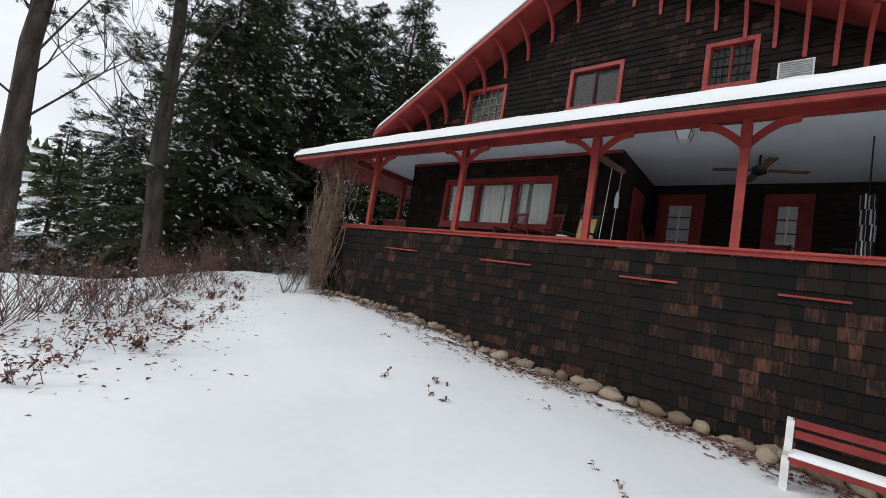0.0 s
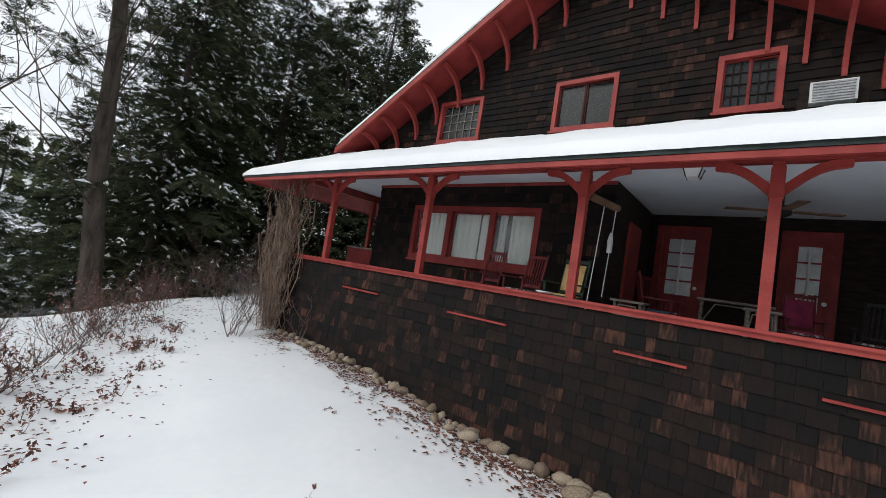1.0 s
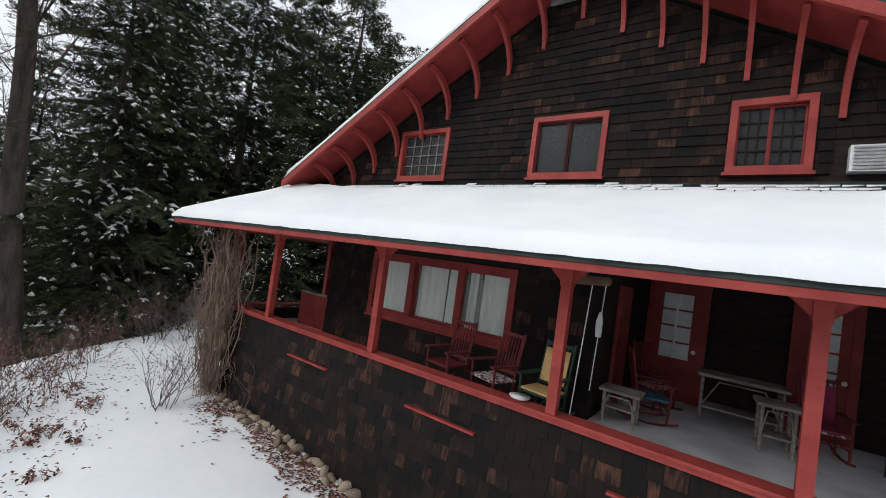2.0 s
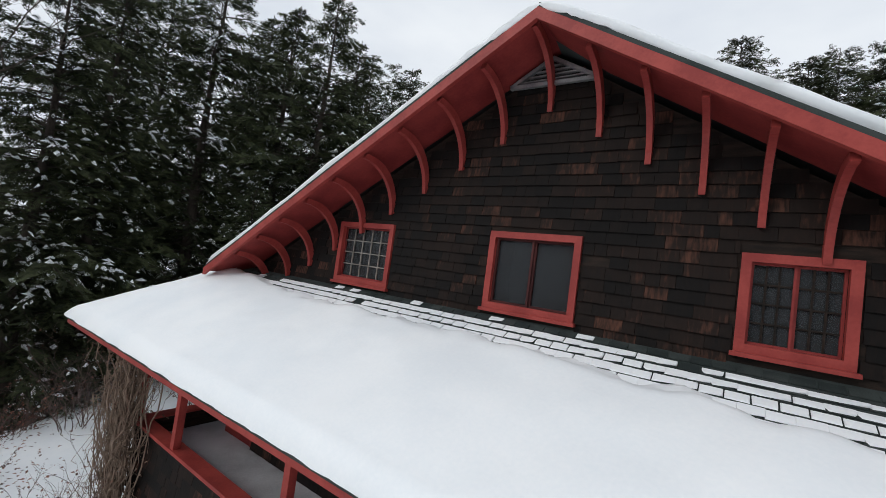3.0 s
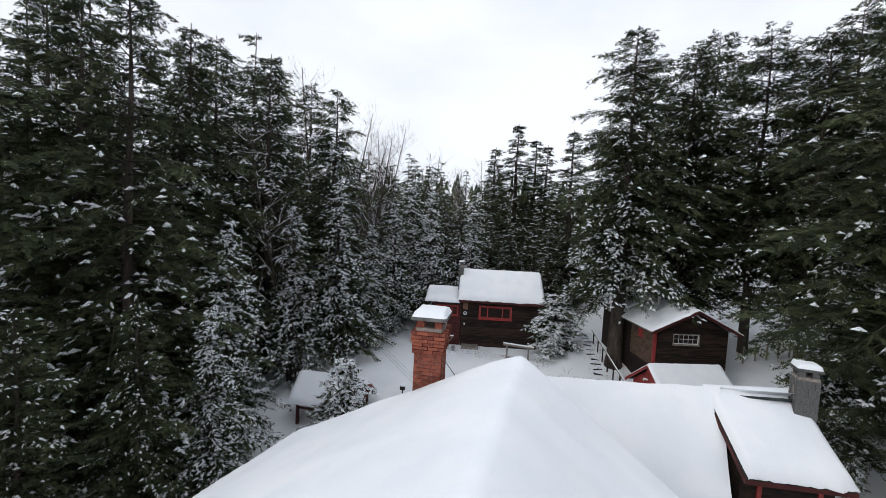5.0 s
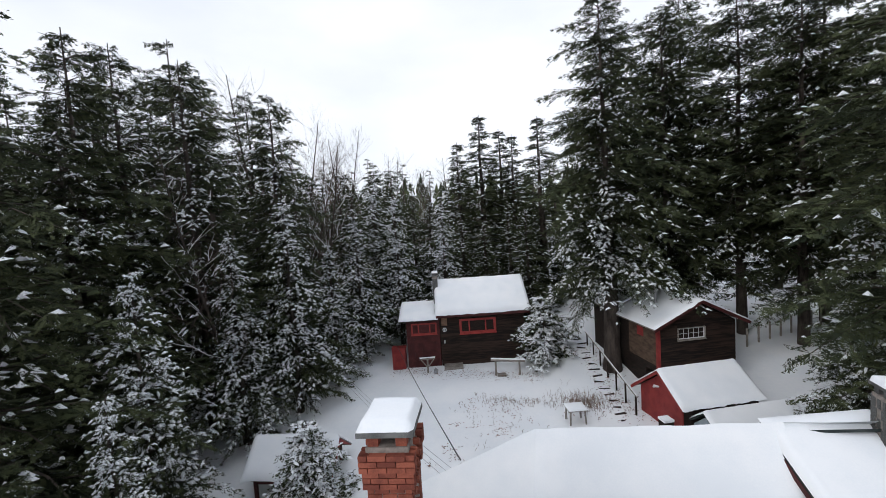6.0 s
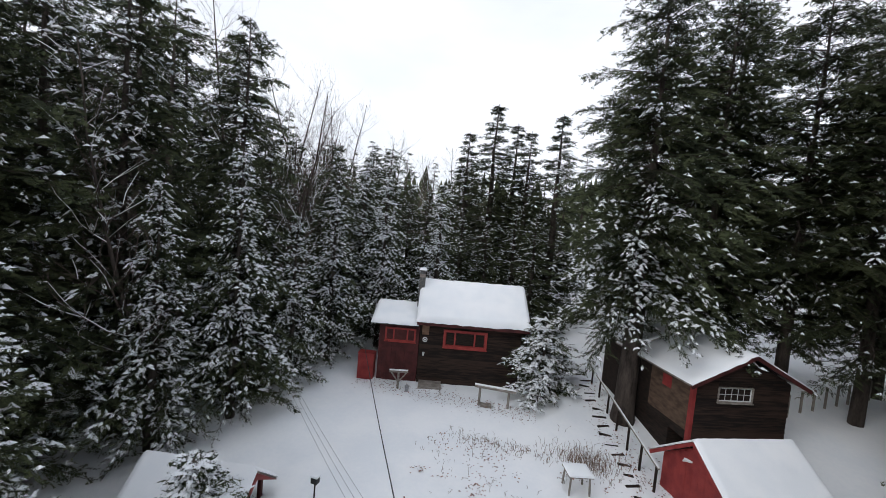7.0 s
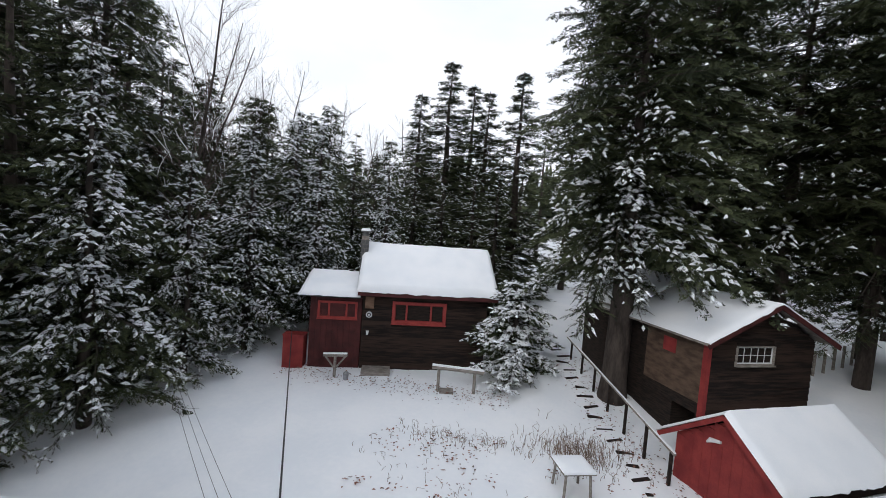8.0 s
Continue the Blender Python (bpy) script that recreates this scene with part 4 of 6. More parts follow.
def bare_mesh(seed, height, spread=0.5, levels=4, first=0.35, thick=0.0075, limbs=34, stout=0.035, bark=TWIG, tuft=0.0, snow=0.0):
    """A leafless tree; with tuft its twigs end in loose sprays of needles."""
    rng = random.Random(seed)
    trunk, crown = Geo(), Geo()
    pts, p, d = [], Vector((0, 0, -0.2)), Vector((0, 0, 1))
    n = 10
    for i in range(n + 1):
        pts.append(p.copy())
        d = (d + Vector((rng.uniform(-0.09, 0.09), rng.uniform(-0.09, 0.09), 0.02))).normalized()
        p = p + d * height / n
    radii = [thick * height * (1 - 0.93 * i / n) + 0.008 for i in range(n + 1)]
    trunk.tube(pts, radii, 7)

    def grow(at, way, length, r, level):
        q = [at]
        dd = way.copy()
        for _ in range(3):
            dd = (dd + Vector((rng.uniform(-0.28, 0.28), rng.uniform(-0.28, 0.28), rng.uniform(-0.08, 0.28)))).normalized()
            q.append(q[-1] + dd * length / 3)
        crown.tube(q, [r, r * 0.8, r * 0.6, r * 0.3], 3)
        if level > 0 and rng.random() < snow:
            k = len(crown.f)
            lift = Vector((0, 0, r * 0.8 + 0.008))
            crown.tube([p_ + lift for p_ in q], [r * 0.6 + 0.006, r * 0.5 + 0.007, r * 0.45 + 0.006, 0.004], 3)
            crown.m[k:] = [2] * (len(crown.f) - k)
        if level > 0:
            for _ in range(rng.randint(3, 4)):
                s = rng.choice((1, 2, 3))
                side = Vector((rng.uniform(-1, 1), rng.uniform(-1, 1), rng.uniform(-0.2, 0.7)))
                if level == 1 and rng.random() < tuft:
                    c = q[3]
                    for _k in range(7):
                        e = Vector((rng.uniform(-1, 1), rng.uniform(-1, 1), rng.uniform(-0.4, 0.6))) * 0.34
                        f = Vector((-e.y, e.x, 0)) * 0.3
                        crown.add([c, c + e * 0.6 + f, c + e, c + e * 0.6 - f], [(0, 1, 2, 3)], 1)
                grow(q[s], (dd + side * 0.8).normalized(), length * rng.uniform(0.42, 0.68), r * 0.5, level - 1)

    for i in range(limbs):
        t = first + (0.97 - first) * i / limbs
        k = min(n - 1, int(t * n))
        at = pts[k].lerp(pts[k + 1], t * n - k)
        a = rng.uniform(0, 6.28)
        grow(at, Vector((math.cos(a), math.sin(a), rng.uniform(0.5, 1.5))).normalized(), height * spread * (0.86 - 0.5 * t) * rng.uniform(0.5, 1.0), 0.006 + stout * (1 - t), levels - 2)
    return trunk.mesh("trunk", BARK, True), crown.mesh("crown", [bark, NEEDLES, SNOW])


def tree(name, meshes, x, y, label, category, group, scale=1.0, turn=0.0, z=None, wide=1.0):
    ob = thing(name, label, category, pose(x, y, ground_height(x, y) - 0.05 if z is None else z, 0, 0, turn), group)
    ob.scale = (scale * wide, scale * wide, scale)
    for me, nm in zip(meshes, ("trunk", "crown")):
        part(nm, me, None, ob)
    return ob


TALL = [conifer_mesh("tall", 15.0, 4.3, 1.9, 11 + k, 0.05, 50, 0.2, 0.32, open_=0.05, fat=0.38, power=0.36) for k in range(3)]
SNOWY = [conifer_mesh("snowy", 9.0, 2.6, 0.4, 31 + k, 0.5, 38, 0.24, 0.22, fat=0.26) for k in range(3)]
WOOD = [conifer_mesh("wood", 13.5, 3.5, 0.5, 51 + k, 0.17, 42, 0.22, 0.32, fat=0.42, power=0.42) for k in range(3)]
SMALL = [conifer_mesh("small", 3.0, 1.25, 0.05, 71 + k, 0.8, 22, 0.2, 0.14, fat=0.26) for k in range(2)]
DENSE = [conifer_mesh("dense", 12.0, 3.4, 0.2, 81 + k, 0.05, 46, 0.22, 0.29, fat=0.42, power=0.55) for k in range(2)]
FAR = [conifer_mesh("far", 13.0, 3.1, 0.4, 101 + k, 0.08, 18, 0.2, 0.75, fat=0.5, power=0.52) for k in range(3)]
POINTED = conifer_mesh("pointed", 13.5, 3.0, 0.2, 95, 0.10, 46, 0.22, 0.3, fat=0.45, power=0.85)
BARE = [bare_mesh(5 + k, 13.0, 0.27, 4, 0.24, limbs=44, stout=0.022, snow=0.25) for k in range(3)]
rt = random.Random(8)

# beside the front lawn, between the lodge and the lake
for x, y, k, s in ((-13.5, 3.6, 0, 1.15), (-16.5, 2.2, 1, 1.2), (-11.6, 6.6, 1, 1.15), (-19, 4.0, 0, 1.25), (-15.5, 7.5, 0, 1.25), (-14.6, 10.4, 1, 1.2), (-22, 2.5, 1, 1.2), (-18.5, 8.0, 1, 1.3), (-12.6, -0.2, 0, 1.0), (-15.5, -1.2, 1, 0.8), (-10.2, 3.8, 0, 0.5), (-9.6, 5.6, 1, 0.5), (-17, -3.2, 1, 0.6), (-13.2, 1.0, 1, 1.0), (-24, -0.5, 0, 0.85)):
    tree("hemlock", DENSE[k], x, y, "dark dense hemlock at the edge of the lawn", "tree", "trees beside the lawn", s, rt.uniform(0, 360))
wood_spots = []
for gx in range(7):
    for gy in range(8):
        x, y = -13.5 - 3.2 * gx + rt.uniform(-0.9, 0.9), 10.5 + 3.2 * gy + rt.uniform(-0.9, 0.9)
        if gx > 4 and gy < 1:
            continue
        wood_spots.append((x, y))
for i, (x, y) in enumerate(wood_spots):
    if x > -17:
        tree("hemlock", WOOD[i % 3], x, y, "tall hemlock dusted with snow beside the yard", "tree", "trees beside the yard", rt.uniform(0.82, 1.12) * (0.78 if y > 19 else 1.0), rt.uniform(0, 360))
    else:
        tree("hemlock", FAR[i % 3], x, y, "tall hemlock deep in the snowy wood", "tree", "trees beside the yard", rt.uniform(1.0, 1.3) * (0.72 if y > 19 else 1.0), rt.uniform(0, 360))
for x, y, k, sc in ((-20.8, 24.2, 0, 1.2), (-23.2, 23.0, 1, 1.25), (-22.0, 20.4, 2, 1.15), (-25.8, 21.6, 0, 1.3), (-25.0, 18.2, 1, 1.2)):
    tree("hemlock", WOOD[k], x, y, "very tall dark hemlock standing above the wood", "tree", "trees beside the yard", sc, rt.uniform(0, 360))
# snowy ones round the yard
for x, y, k, s in ((-12.3, 13.4, 0, 0.85), (-11.5, 15.4, 1, 0.95), (-11.2, 17.8, 2, 0.72), (-11.4, 20.6, 0, 0.85), (-10.4, 23.4, 1, 0.95), (-12.5, 25.0, 2, 1.05), (-8.6, 26.5, 0, 0.95), (-10.6, 8.8, 2, 0.85), (-9.3, 7.2, 1, 0.62)):
    tree("hemlock", SNOWY[k], x, y, "hemlock heavily laden with snow beside the yard", "tree", "snowy trees round the yard", s, rt.uniform(0, 360))
tree("spruce", SMALL[0], -2.25, 21.2, "small snow-covered spruce beside the cabin", "tree", "", 1.0, 20, wide=1.75)
tree("spruce", SMALL[1], -7.55, 10.6, "small snow-covered spruce beside the open shelter", "tree", "", 0.9, 70, wide=1.5)
# far wood behind the cabin
for i in range(64):
    x = -40 + 72 * ((i * 0.618) % 1) + rt.uniform(-1, 1)
    y = 30 + 32 * (i / 64) + rt.uniform(-1, 1)
    if y < 33 and -10 < x < -1:
        y += 7
    tall = 0.92 if -20 < x < -2 else 1.08
    tree("spruce", FAR[i % 3], x, y, "dark spruce dusted with snow in the far wood", "tree", "far wood", tall * rt.uniform(0.8, 1.05), rt.uniform(0, 360))
for x, y, s in ((-7.4, 33.3, 1.08), (-9.4, 34, 0.95), (-5.0, 33.5, 0.95), (-3.0, 33, 1.02), (-6.1, 34.5, 1.0), (-6.4, 28.6, 0.5), (-3.6, 28.0, 0.55), (-11, 31, 0.62), (-5, 30, 0.58), (-8.2, 29.6, 0.55)):
    tree("spruce", POINTED, x, y, "pointed dark spruce behind the cabin", "tree", "far wood", s, rt.uniform(0, 360), wide=1.6)
# tall hemlocks on the other side of the yard
for x, y, k, s in ((3.4, 23.4, 1, 1.0), (6.6, 24.3, 2, 1.05), (8.4, 23.0, 0, 1.0), (5.0, 27.5, 1, 1.15), (1.6, 27.0, 2, 1.05), (11.5, 22.0, 2, 1.05), (10.8, 26.5, 1, 1.15), (6.9, 12.3, 0, 1.0), (11.5, 16, 1, 1.05), (8.2, 8.6, 2, 0.95), (12.0, 11.5, 0, 1.1), (14.5, 19.5, 2, 1.1), (14, 25, 0, 1.2), (15.5, 14, 1, 1.1), (11.5, 5.5, 1, 1.0), (15.5, 8.5, 2, 1.2)):
    tree("hemlock", TALL[k], x, y, "tall evergreen hemlock with dark drooping branches and little snow", "tree", "tall hemlocks behind the sheds", s, rt.uniform(0, 360))
for x, y, k, s in ((6.2, 14.6, 1, 0.85), (7.0, 17.0, 2, 0.55), (8.8, 18.4, 0, 0.6)):
    tree("hemlock", SNOWY[k], x, y, "hemlock with snow on its drooping lower boughs", "tree", "snowy trees round the yard", s, rt.uniform(0, 360))
for i in range(26):
    x, y = 16 + 22 * ((i * 0.618) % 1), 4 + 34 * (i / 26)
    tree("spruce", FAR[i % 3], x, y, "dark spruce in the wood behind the sheds", "tree", "far wood", rt.uniform(1.0, 1.3), rt.uniform(0, 360))
# bare trees
for i, (x, y, s) in enumerate(((-18.5, 38.3, 1.05), (-15.5, 39, 0.9), (-21, 40, 1.0), (-24.0, 35.5, 1.2), (-21.5, 36.5, 1.15), (-12.3, 18.0, 0.85), (-12.4, 13.4, 0.85), (-22.8, 39.0, 1.25), (-14.6, 21.4, 0.95), (10.0, 12.0, 1.15), (-17.5, 21.1, 1.2), (-17, 25, 1.2), (14, 30, 1.1), (-13.0, 37, 0.9), (-20, 30, 1.2), (-12.4, 36, 0.85), (-9.5, 37.5, 0.8), (-16.5, 35, 0.95), (-11.4, 40, 0.95), (-23, 36, 1.1), (-9.0, 41.5, 0.9))):
    tree("bare_tree", BARE[i % 3], x, y, "leafless hardwood tree with grey twigs", "tree", "bare trees", s, rt.uniform(0, 360))
# the great hemlock between the cabin and the raised shed: a bare trunk below, snowy boughs hanging low
great_top = conifer_mesh("great", 15.5, 4.1, 5.2, 141, 0.04, 46, 0.2, 0.3, fat=0.3, power=0.5, open_=0.05)
great = tree("hemlock", great_top, 0.6, 20.3, "great hemlock with a bare trunk and snowy hanging boughs", "tree", "", 1.0, 0)
low_trunk, low_boughs = conifer_mesh("low", 7.6, 4.2, 3.4, 143, 0.42, 17, 0.34, 0.2, fat=0.28, power=0.25)
part("lower_crown", low_boughs, None, great, "snowy hanging boughs")
part("bole", Geo().tube([(0, 0, -0.3), (0.02, 0.0, 0.6), (0.05, 0.03, 3.0), (0.03, 0.03, 6.0)], [0.44, 0.34, 0.29, 0.24], 14), BARK, great, "", True)
# two tall pines by the lake: plain trunks with high crowns
pine_a = bare_mesh(91, 17.0, 0.36, 5, 0.14, 0.0145, 30, 0.03, BARK, 0.8)
tree("pine", pine_a, -10.8, -1.75, "tall pine with a straight trunk and sparse crooked limbs", "tree", "pines by the lake", 1.0, 0)
pine_b = bare_mesh(96, 17.0, 0.3, 4, 0.2, 0.0135, 30, 0.03, BARK, 0.9)
tree("pine", pine_b, -9.6, -4.6, "tall pine with a straight trunk and sparse crooked limbs", "tree", "pines by the lake", 0.95, 140)


# distant woods, one mesh of small rough conifers
def far_woods():
    g = Geo()
    r = random.Random(77)
    for i in range(1700):
        a = r.uniform(0, 2 * math.pi)
        d = r.uniform(55, 170)
        x, y = -5 + d * math.cos(a), 12 + d * math.sin(a)
        z = land(x, y)
        if z < -1.8:
            if d < 120:
                continue
            z = -2.4
        h, w = r.uniform(7, 12), r.uniform(1.8, 3.0)
        for k in range(7):
            t = k / 7
            z0, z1 = z + h * t * 0.93, z + h * (t * 0.93 + 0.22)
            rr = w * (1 - t) ** 0.8 + 0.1
            n = 7
            ring = [(x + rr * r.uniform(0.55, 1.2) * math.cos(2 * math.pi * q / n), y + rr * r.uniform(0.55, 1.2) * math.sin(2 * math.pi * q / n), z0 + r.uniform(-0.3, 0.3)) for q in range(n)]
            g.add(ring + [(x, y, min(z1, z + h))], [(q, (q + 1) % n, n) for q in range(n)], 1 if r.random() < 0.12 else 0)
    return g


solid("far_woods", far_woods(), [FARNEEDLES, SNOW], "dark snow-dusted woods in the distance", "woods", "stuff")


# ---- porch: walls behind, bay window, doors ----
BW = (-3.34, -0.89, 1.57, 2.52)
part("bay_wall", Geo().box((-4.33, GY, FLOOR), (BW[0], GY + 0.13, BEAM)), DARKWOOD, lodge)
part("bay_wall", Geo().box((BW[1], GY, FLOOR), (0.1, GY + 0.13, BEAM)), DARKWOOD, lodge)
part("bay_wall", Geo().box((BW[0], GY, FLOOR), (BW[1], GY + 0.13, BW[2])), DARKWOOD, lodge)
part("bay_wall", Geo().box((BW[0], GY, BW[3]), (BW[1], GY + 0.13, BEAM)), DARKWOOD, lodge)
part("recess_wall", Geo().box((-0.03, GY + 0.13, FLOOR), (0.1, 3.05, BEAM)), DARKWOOD, lodge)
part("door_wall", Geo().box((0.1, 3.05, FLOOR - 0.3), (6.2, 3.17, BEAM)), DARKWOOD, lodge)
part("end_wall", Geo().box((6.1, 0.1, FLOOR - 0.3), (6.2, 3.05, BEAM)), DARKWOOD, lodge)
part("ceiling_trim", Geo().box((-4.33, GY - 0.03, BEAM - 0.05), (0.1, GY - 0.002, BEAM - 0.004)), RED, lodge)
part("trim_post", Geo().box((0.1, 1.7, FLOOR), (0.14, 2.3, 2.5)), RED, lodge)
CLEAR, c_n, c_l, c_b = principled("clear_window_glass", 0.02)
c_b.inputs["Base Color"].default_value = (0.8, 0.85, 0.85, 1)
c_b.inputs["Alpha"].default_value, c_b.inputs["Specular IOR Level"].default_value = 0.16, 0.9
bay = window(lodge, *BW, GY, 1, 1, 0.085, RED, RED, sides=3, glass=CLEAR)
for xx in (-2.54, -1.69):
    part("mullion", Geo().box((xx - 0.05, GY - 0.03, BW[2] + 0.08), (xx + 0.05, GY + 0.03, BW[3] - 0.08)), RED, bay)
for a, b, f in ((-3.24, -2.58, 6), (-2.49, -2.0, 4), (-1.97, -1.75, 2), (-1.63, -1.5, 2), (-1.42, -0.98, 4)):
    curtain(bay, a, b, BW[2] + 0.06, BW[3] - 0.08, GY + 0.12, CURTAIN, f)
part("side_panel", Geo().box((-5.1, GY + 0.02, FLOOR), (-4.36, GY + 0.07, 1.62)), RED, lodge, "low red side panel")
part("panel_cap", Geo().box((-5.12, GY, 1.62), (-4.34, GY + 0.09, 1.65)), GREYWOOD, lodge)


def panel_door(x0, x1, label):
    """A red door with a glazed upper half in a red casing, in the wall at the porch's back."""
    y = 3.05
    d = part("door", Geo().box((x0 + 0.09, y - 0.045, FLOOR), (x1 - 0.09, y - 0.003, 2.6)), RED, lodge, label)
    for a, b, c, e in ((x0, x0 + 0.09, FLOOR, 2.71), (x1 - 0.09, x1, FLOOR, 2.71), (x0 + 0.09, x1 - 0.09, 2.6, 2.71)):
        part("casing", Geo().box((a, y - 0.06, c), (b, y - 0.002, e)), RED, d)
    gx0, gx1, gz0, gz1 = x0 + 0.19, x1 - 0.19, 1.62, 2.5
    # white sheet added behind the pane, for the pale sky reflected in it
    part("reflection_backing", Geo().box((gx0, y - 0.052, gz0), (gx1, y - 0.047, gz1)), WHITE, d)
    p = part("pane", Geo().box((gx0, y - 0.062, gz0), (gx1, y - 0.058, gz1)), CLEAR, d)
    p.visible_shadow = False
    for k in range(1, 4):
        zz = gz0 + (gz1 - gz0) * k / 4
        part("glazing_bar", Geo().box((gx0, y - 0.07, zz - 0.012), (gx1, y - 0.06, zz + 0.012)), RED, d)
    part("glazing_bar", Geo().box(((gx0 + gx1) / 2 - 0.014, y - 0.072, gz0), ((gx0 + gx1) / 2 + 0.014, y - 0.06, gz1)), WHITE, d)
    part("knob", Geo().tube([(x1 - 0.13, y - 0.05, 1.75), (x1 - 0.13, y - 0.1, 1.75)], [0.015, 0.028], 10), WHITE, d)
    return d


panel_door(0.22, 0.955, "red half-glazed door")
panel_door(1.79, 2.41, "red half-glazed door")

# ceiling lamp and fan
lamp = thing("ceiling_lamp", "small square lantern on the porch ceiling", "lamp", pose(1.0, 0.45, BEAM))
part("base", Geo().box((-0.08, -0.08, -0.03), (0.08, 0.08, 0.0)), BLACK, lamp)
part("shade", Geo().add([(-0.09, -0.09, -0.03), (0.09, -0.09, -0.03), (0.09, 0.09, -0.03), (-0.09, 0.09, -0.03), (-0.055, -0.055, -0.14), (0.055, -0.055, -0.14), (0.055, 0.055, -0.14), (-0.055, 0.055, -0.14)], [(0, 1, 5, 4), (1, 2, 6, 5), (2, 3, 7, 6), (3, 0, 4, 7), (4, 5, 6, 7)]), WHITE, lamp)
for sx, sy in ((-1, -1), (1, -1), (1, 1), (-1, 1)):
    part("bar", Geo().tube([(0.092 * sx, 0.092 * sy, -0.03), (0.057 * sx, 0.057 * sy, -0.145)], 0.006, 5), BLACK, lamp)
fan = thing("ceiling_fan", "wooden-bladed ceiling fan at rest", "fan", pose(1.75, 1.6, BEAM))
part("rod", Geo().tube([(0, 0, 0), (0, 0, -0.16)], 0.015, 8), BLACK, fan)
part("motor", Geo().tube([(0, 0, -0.15), (0, 0, -0.18), (0, 0, -0.26), (0, 0, -0.29)], [0.04, 0.09, 0.09, 0.03], 14), BLACK, fan)
for k in range(4):
    c, s_ = math.cos(0.3 + k * math.pi / 2), math.sin(0.3 + k * math.pi / 2)
    part("blade", Geo().beam((0.1 * c, 0.1 * s_, -0.22), (0.55 * c, 0.55 * s_, -0.225), 0.11, 0.01), PLY, fan)


# ---- porch furniture ----
def rocking_chair(m, paint, label, seat=None, throw=None, slats=7):
    ch = thing("rocking_chair", label, "chair", m, "porch chairs")
    for s in (-1, 1):
        x = 0.25 * s
        part("rocker", Geo().tube([(x, -0.38, 0.075), (x, -0.18, 0.03), (x, 0.05, 0.018), (x, 0.3, 0.04), (x, 0.5, 0.10)], 0.018, 6), paint, ch)
        part("leg", Geo().tube([(x, -0.22, 0.03), (x, -0.24, 0.60)], 0.019, 8), paint, ch)
        part("leg", Geo().tube([(x * 0.92, 0.2, 0.03), (x * 0.92, 0.22, 0.42), (x * 0.92, 0.36, 1.10)], 0.019, 8), paint, ch)
        part("arm", Geo().box((x - 0.04, -0.30, 0.60), (x + 0.04, 0.26, 0.625)), paint, ch)
        part("stretcher", Geo().tube([(x, -0.22, 0.2), (x * 0.92, 0.2, 0.2)], 0.011, 6), paint, ch)
    part("seat", Geo().box((-0.26, -0.25, 0.37), (0.26, 0.22, 0.40)), seat or paint, ch)
    part("stretcher", Geo().tube([(-0.25, -0.22, 0.24), (0.25, -0.22, 0.24)], 0.011, 6), paint, ch)
    for z, y in ((0.48, 0.235), (1.04, 0.345)):
        part("back_rail", Geo().box((-0.23, y - 0.012, z - 0.025), (0.23, y + 0.012, z + 0.03)), paint, ch)
    for k in range(slats):
        x = -0.19 + 0.38 * k / (slats - 1)
        part("back_slat", Geo().tube([(x, 0.238, 0.48), (x, 0.29, 0.76), (x, 0.345, 1.04)], 0.013, 5), paint, ch)
    if throw:
        part("back_cloth", Geo().extrude([(-0.2, 0.20, 0.5), (0.2, 0.20, 0.5), (0.2, 0.30, 0.98), (-0.2, 0.30, 0.98)], (0, -0.015, 0)), throw, ch)
        part("seat_cloth", Geo().box((-0.23, -0.24, 0.402), (0.23, 0.18, 0.43)), throw, ch)
    ch.scale = (0.70, 0.70, 0.70)
    return ch


DKRED = surface("dark_red_paint", (0.10, 0.016, 0.018), (0.16, 0.026, 0.028), 5, 0.5, 0.05)
GREEN = surface("dark_green_paint", (0.015, 0.035, 0.025), (0.03, 0.06, 0.045), 5, 0.5, 0.05)
PINK = surface("magenta_cloth", (0.18, 0.02, 0.06), (0.27, 0.035, 0.09), 5, 0.9, 0.1)
rocking_chair(pose(-1.42, 0.52, FLOOR, 0, 0, -12), DKRED, "dark red wooden rocking chair with a slatted back")
rocking_chair(pose(-0.80, 0.52, FLOOR, 0, 0, -18), DKRED, "dark red wooden rocking chair with a pale seat cushion", PATTERN)
rocking_chair(pose(-0.24, 0.55, FLOOR, 0, 0, -10), GREEN, "dark green rocking chair with a yellow cloth back", None, YELLOW)
rocking_chair(pose(0.55, 1.7, FLOOR, 0, 0, 110), DKRED, "red rocking chair with a blue seat beside the recess", BLUE)
rocking_chair(pose(0.50, 2.35, FLOOR, 0, 0, 60), DKRED, "dark rocking chair with a patterned cushion", PATTERN)
rocking_chair(pose(2.05, 2.3, FLOOR, 0, 0, 10), DKRED, "rocking chair with a magenta cloth over its back", PATTERN, PINK)
rocking_chair(pose(2.7, 2.25, FLOOR, 0, 0, -15), BLACK, "dark rocking chair with a patterned cushion", PATTERN)
rocking_chair(pose(3.4, 1.9, FLOOR, 0, 0, -40), DKRED, "red rocking chair beside the striped hanging", PATTERN)


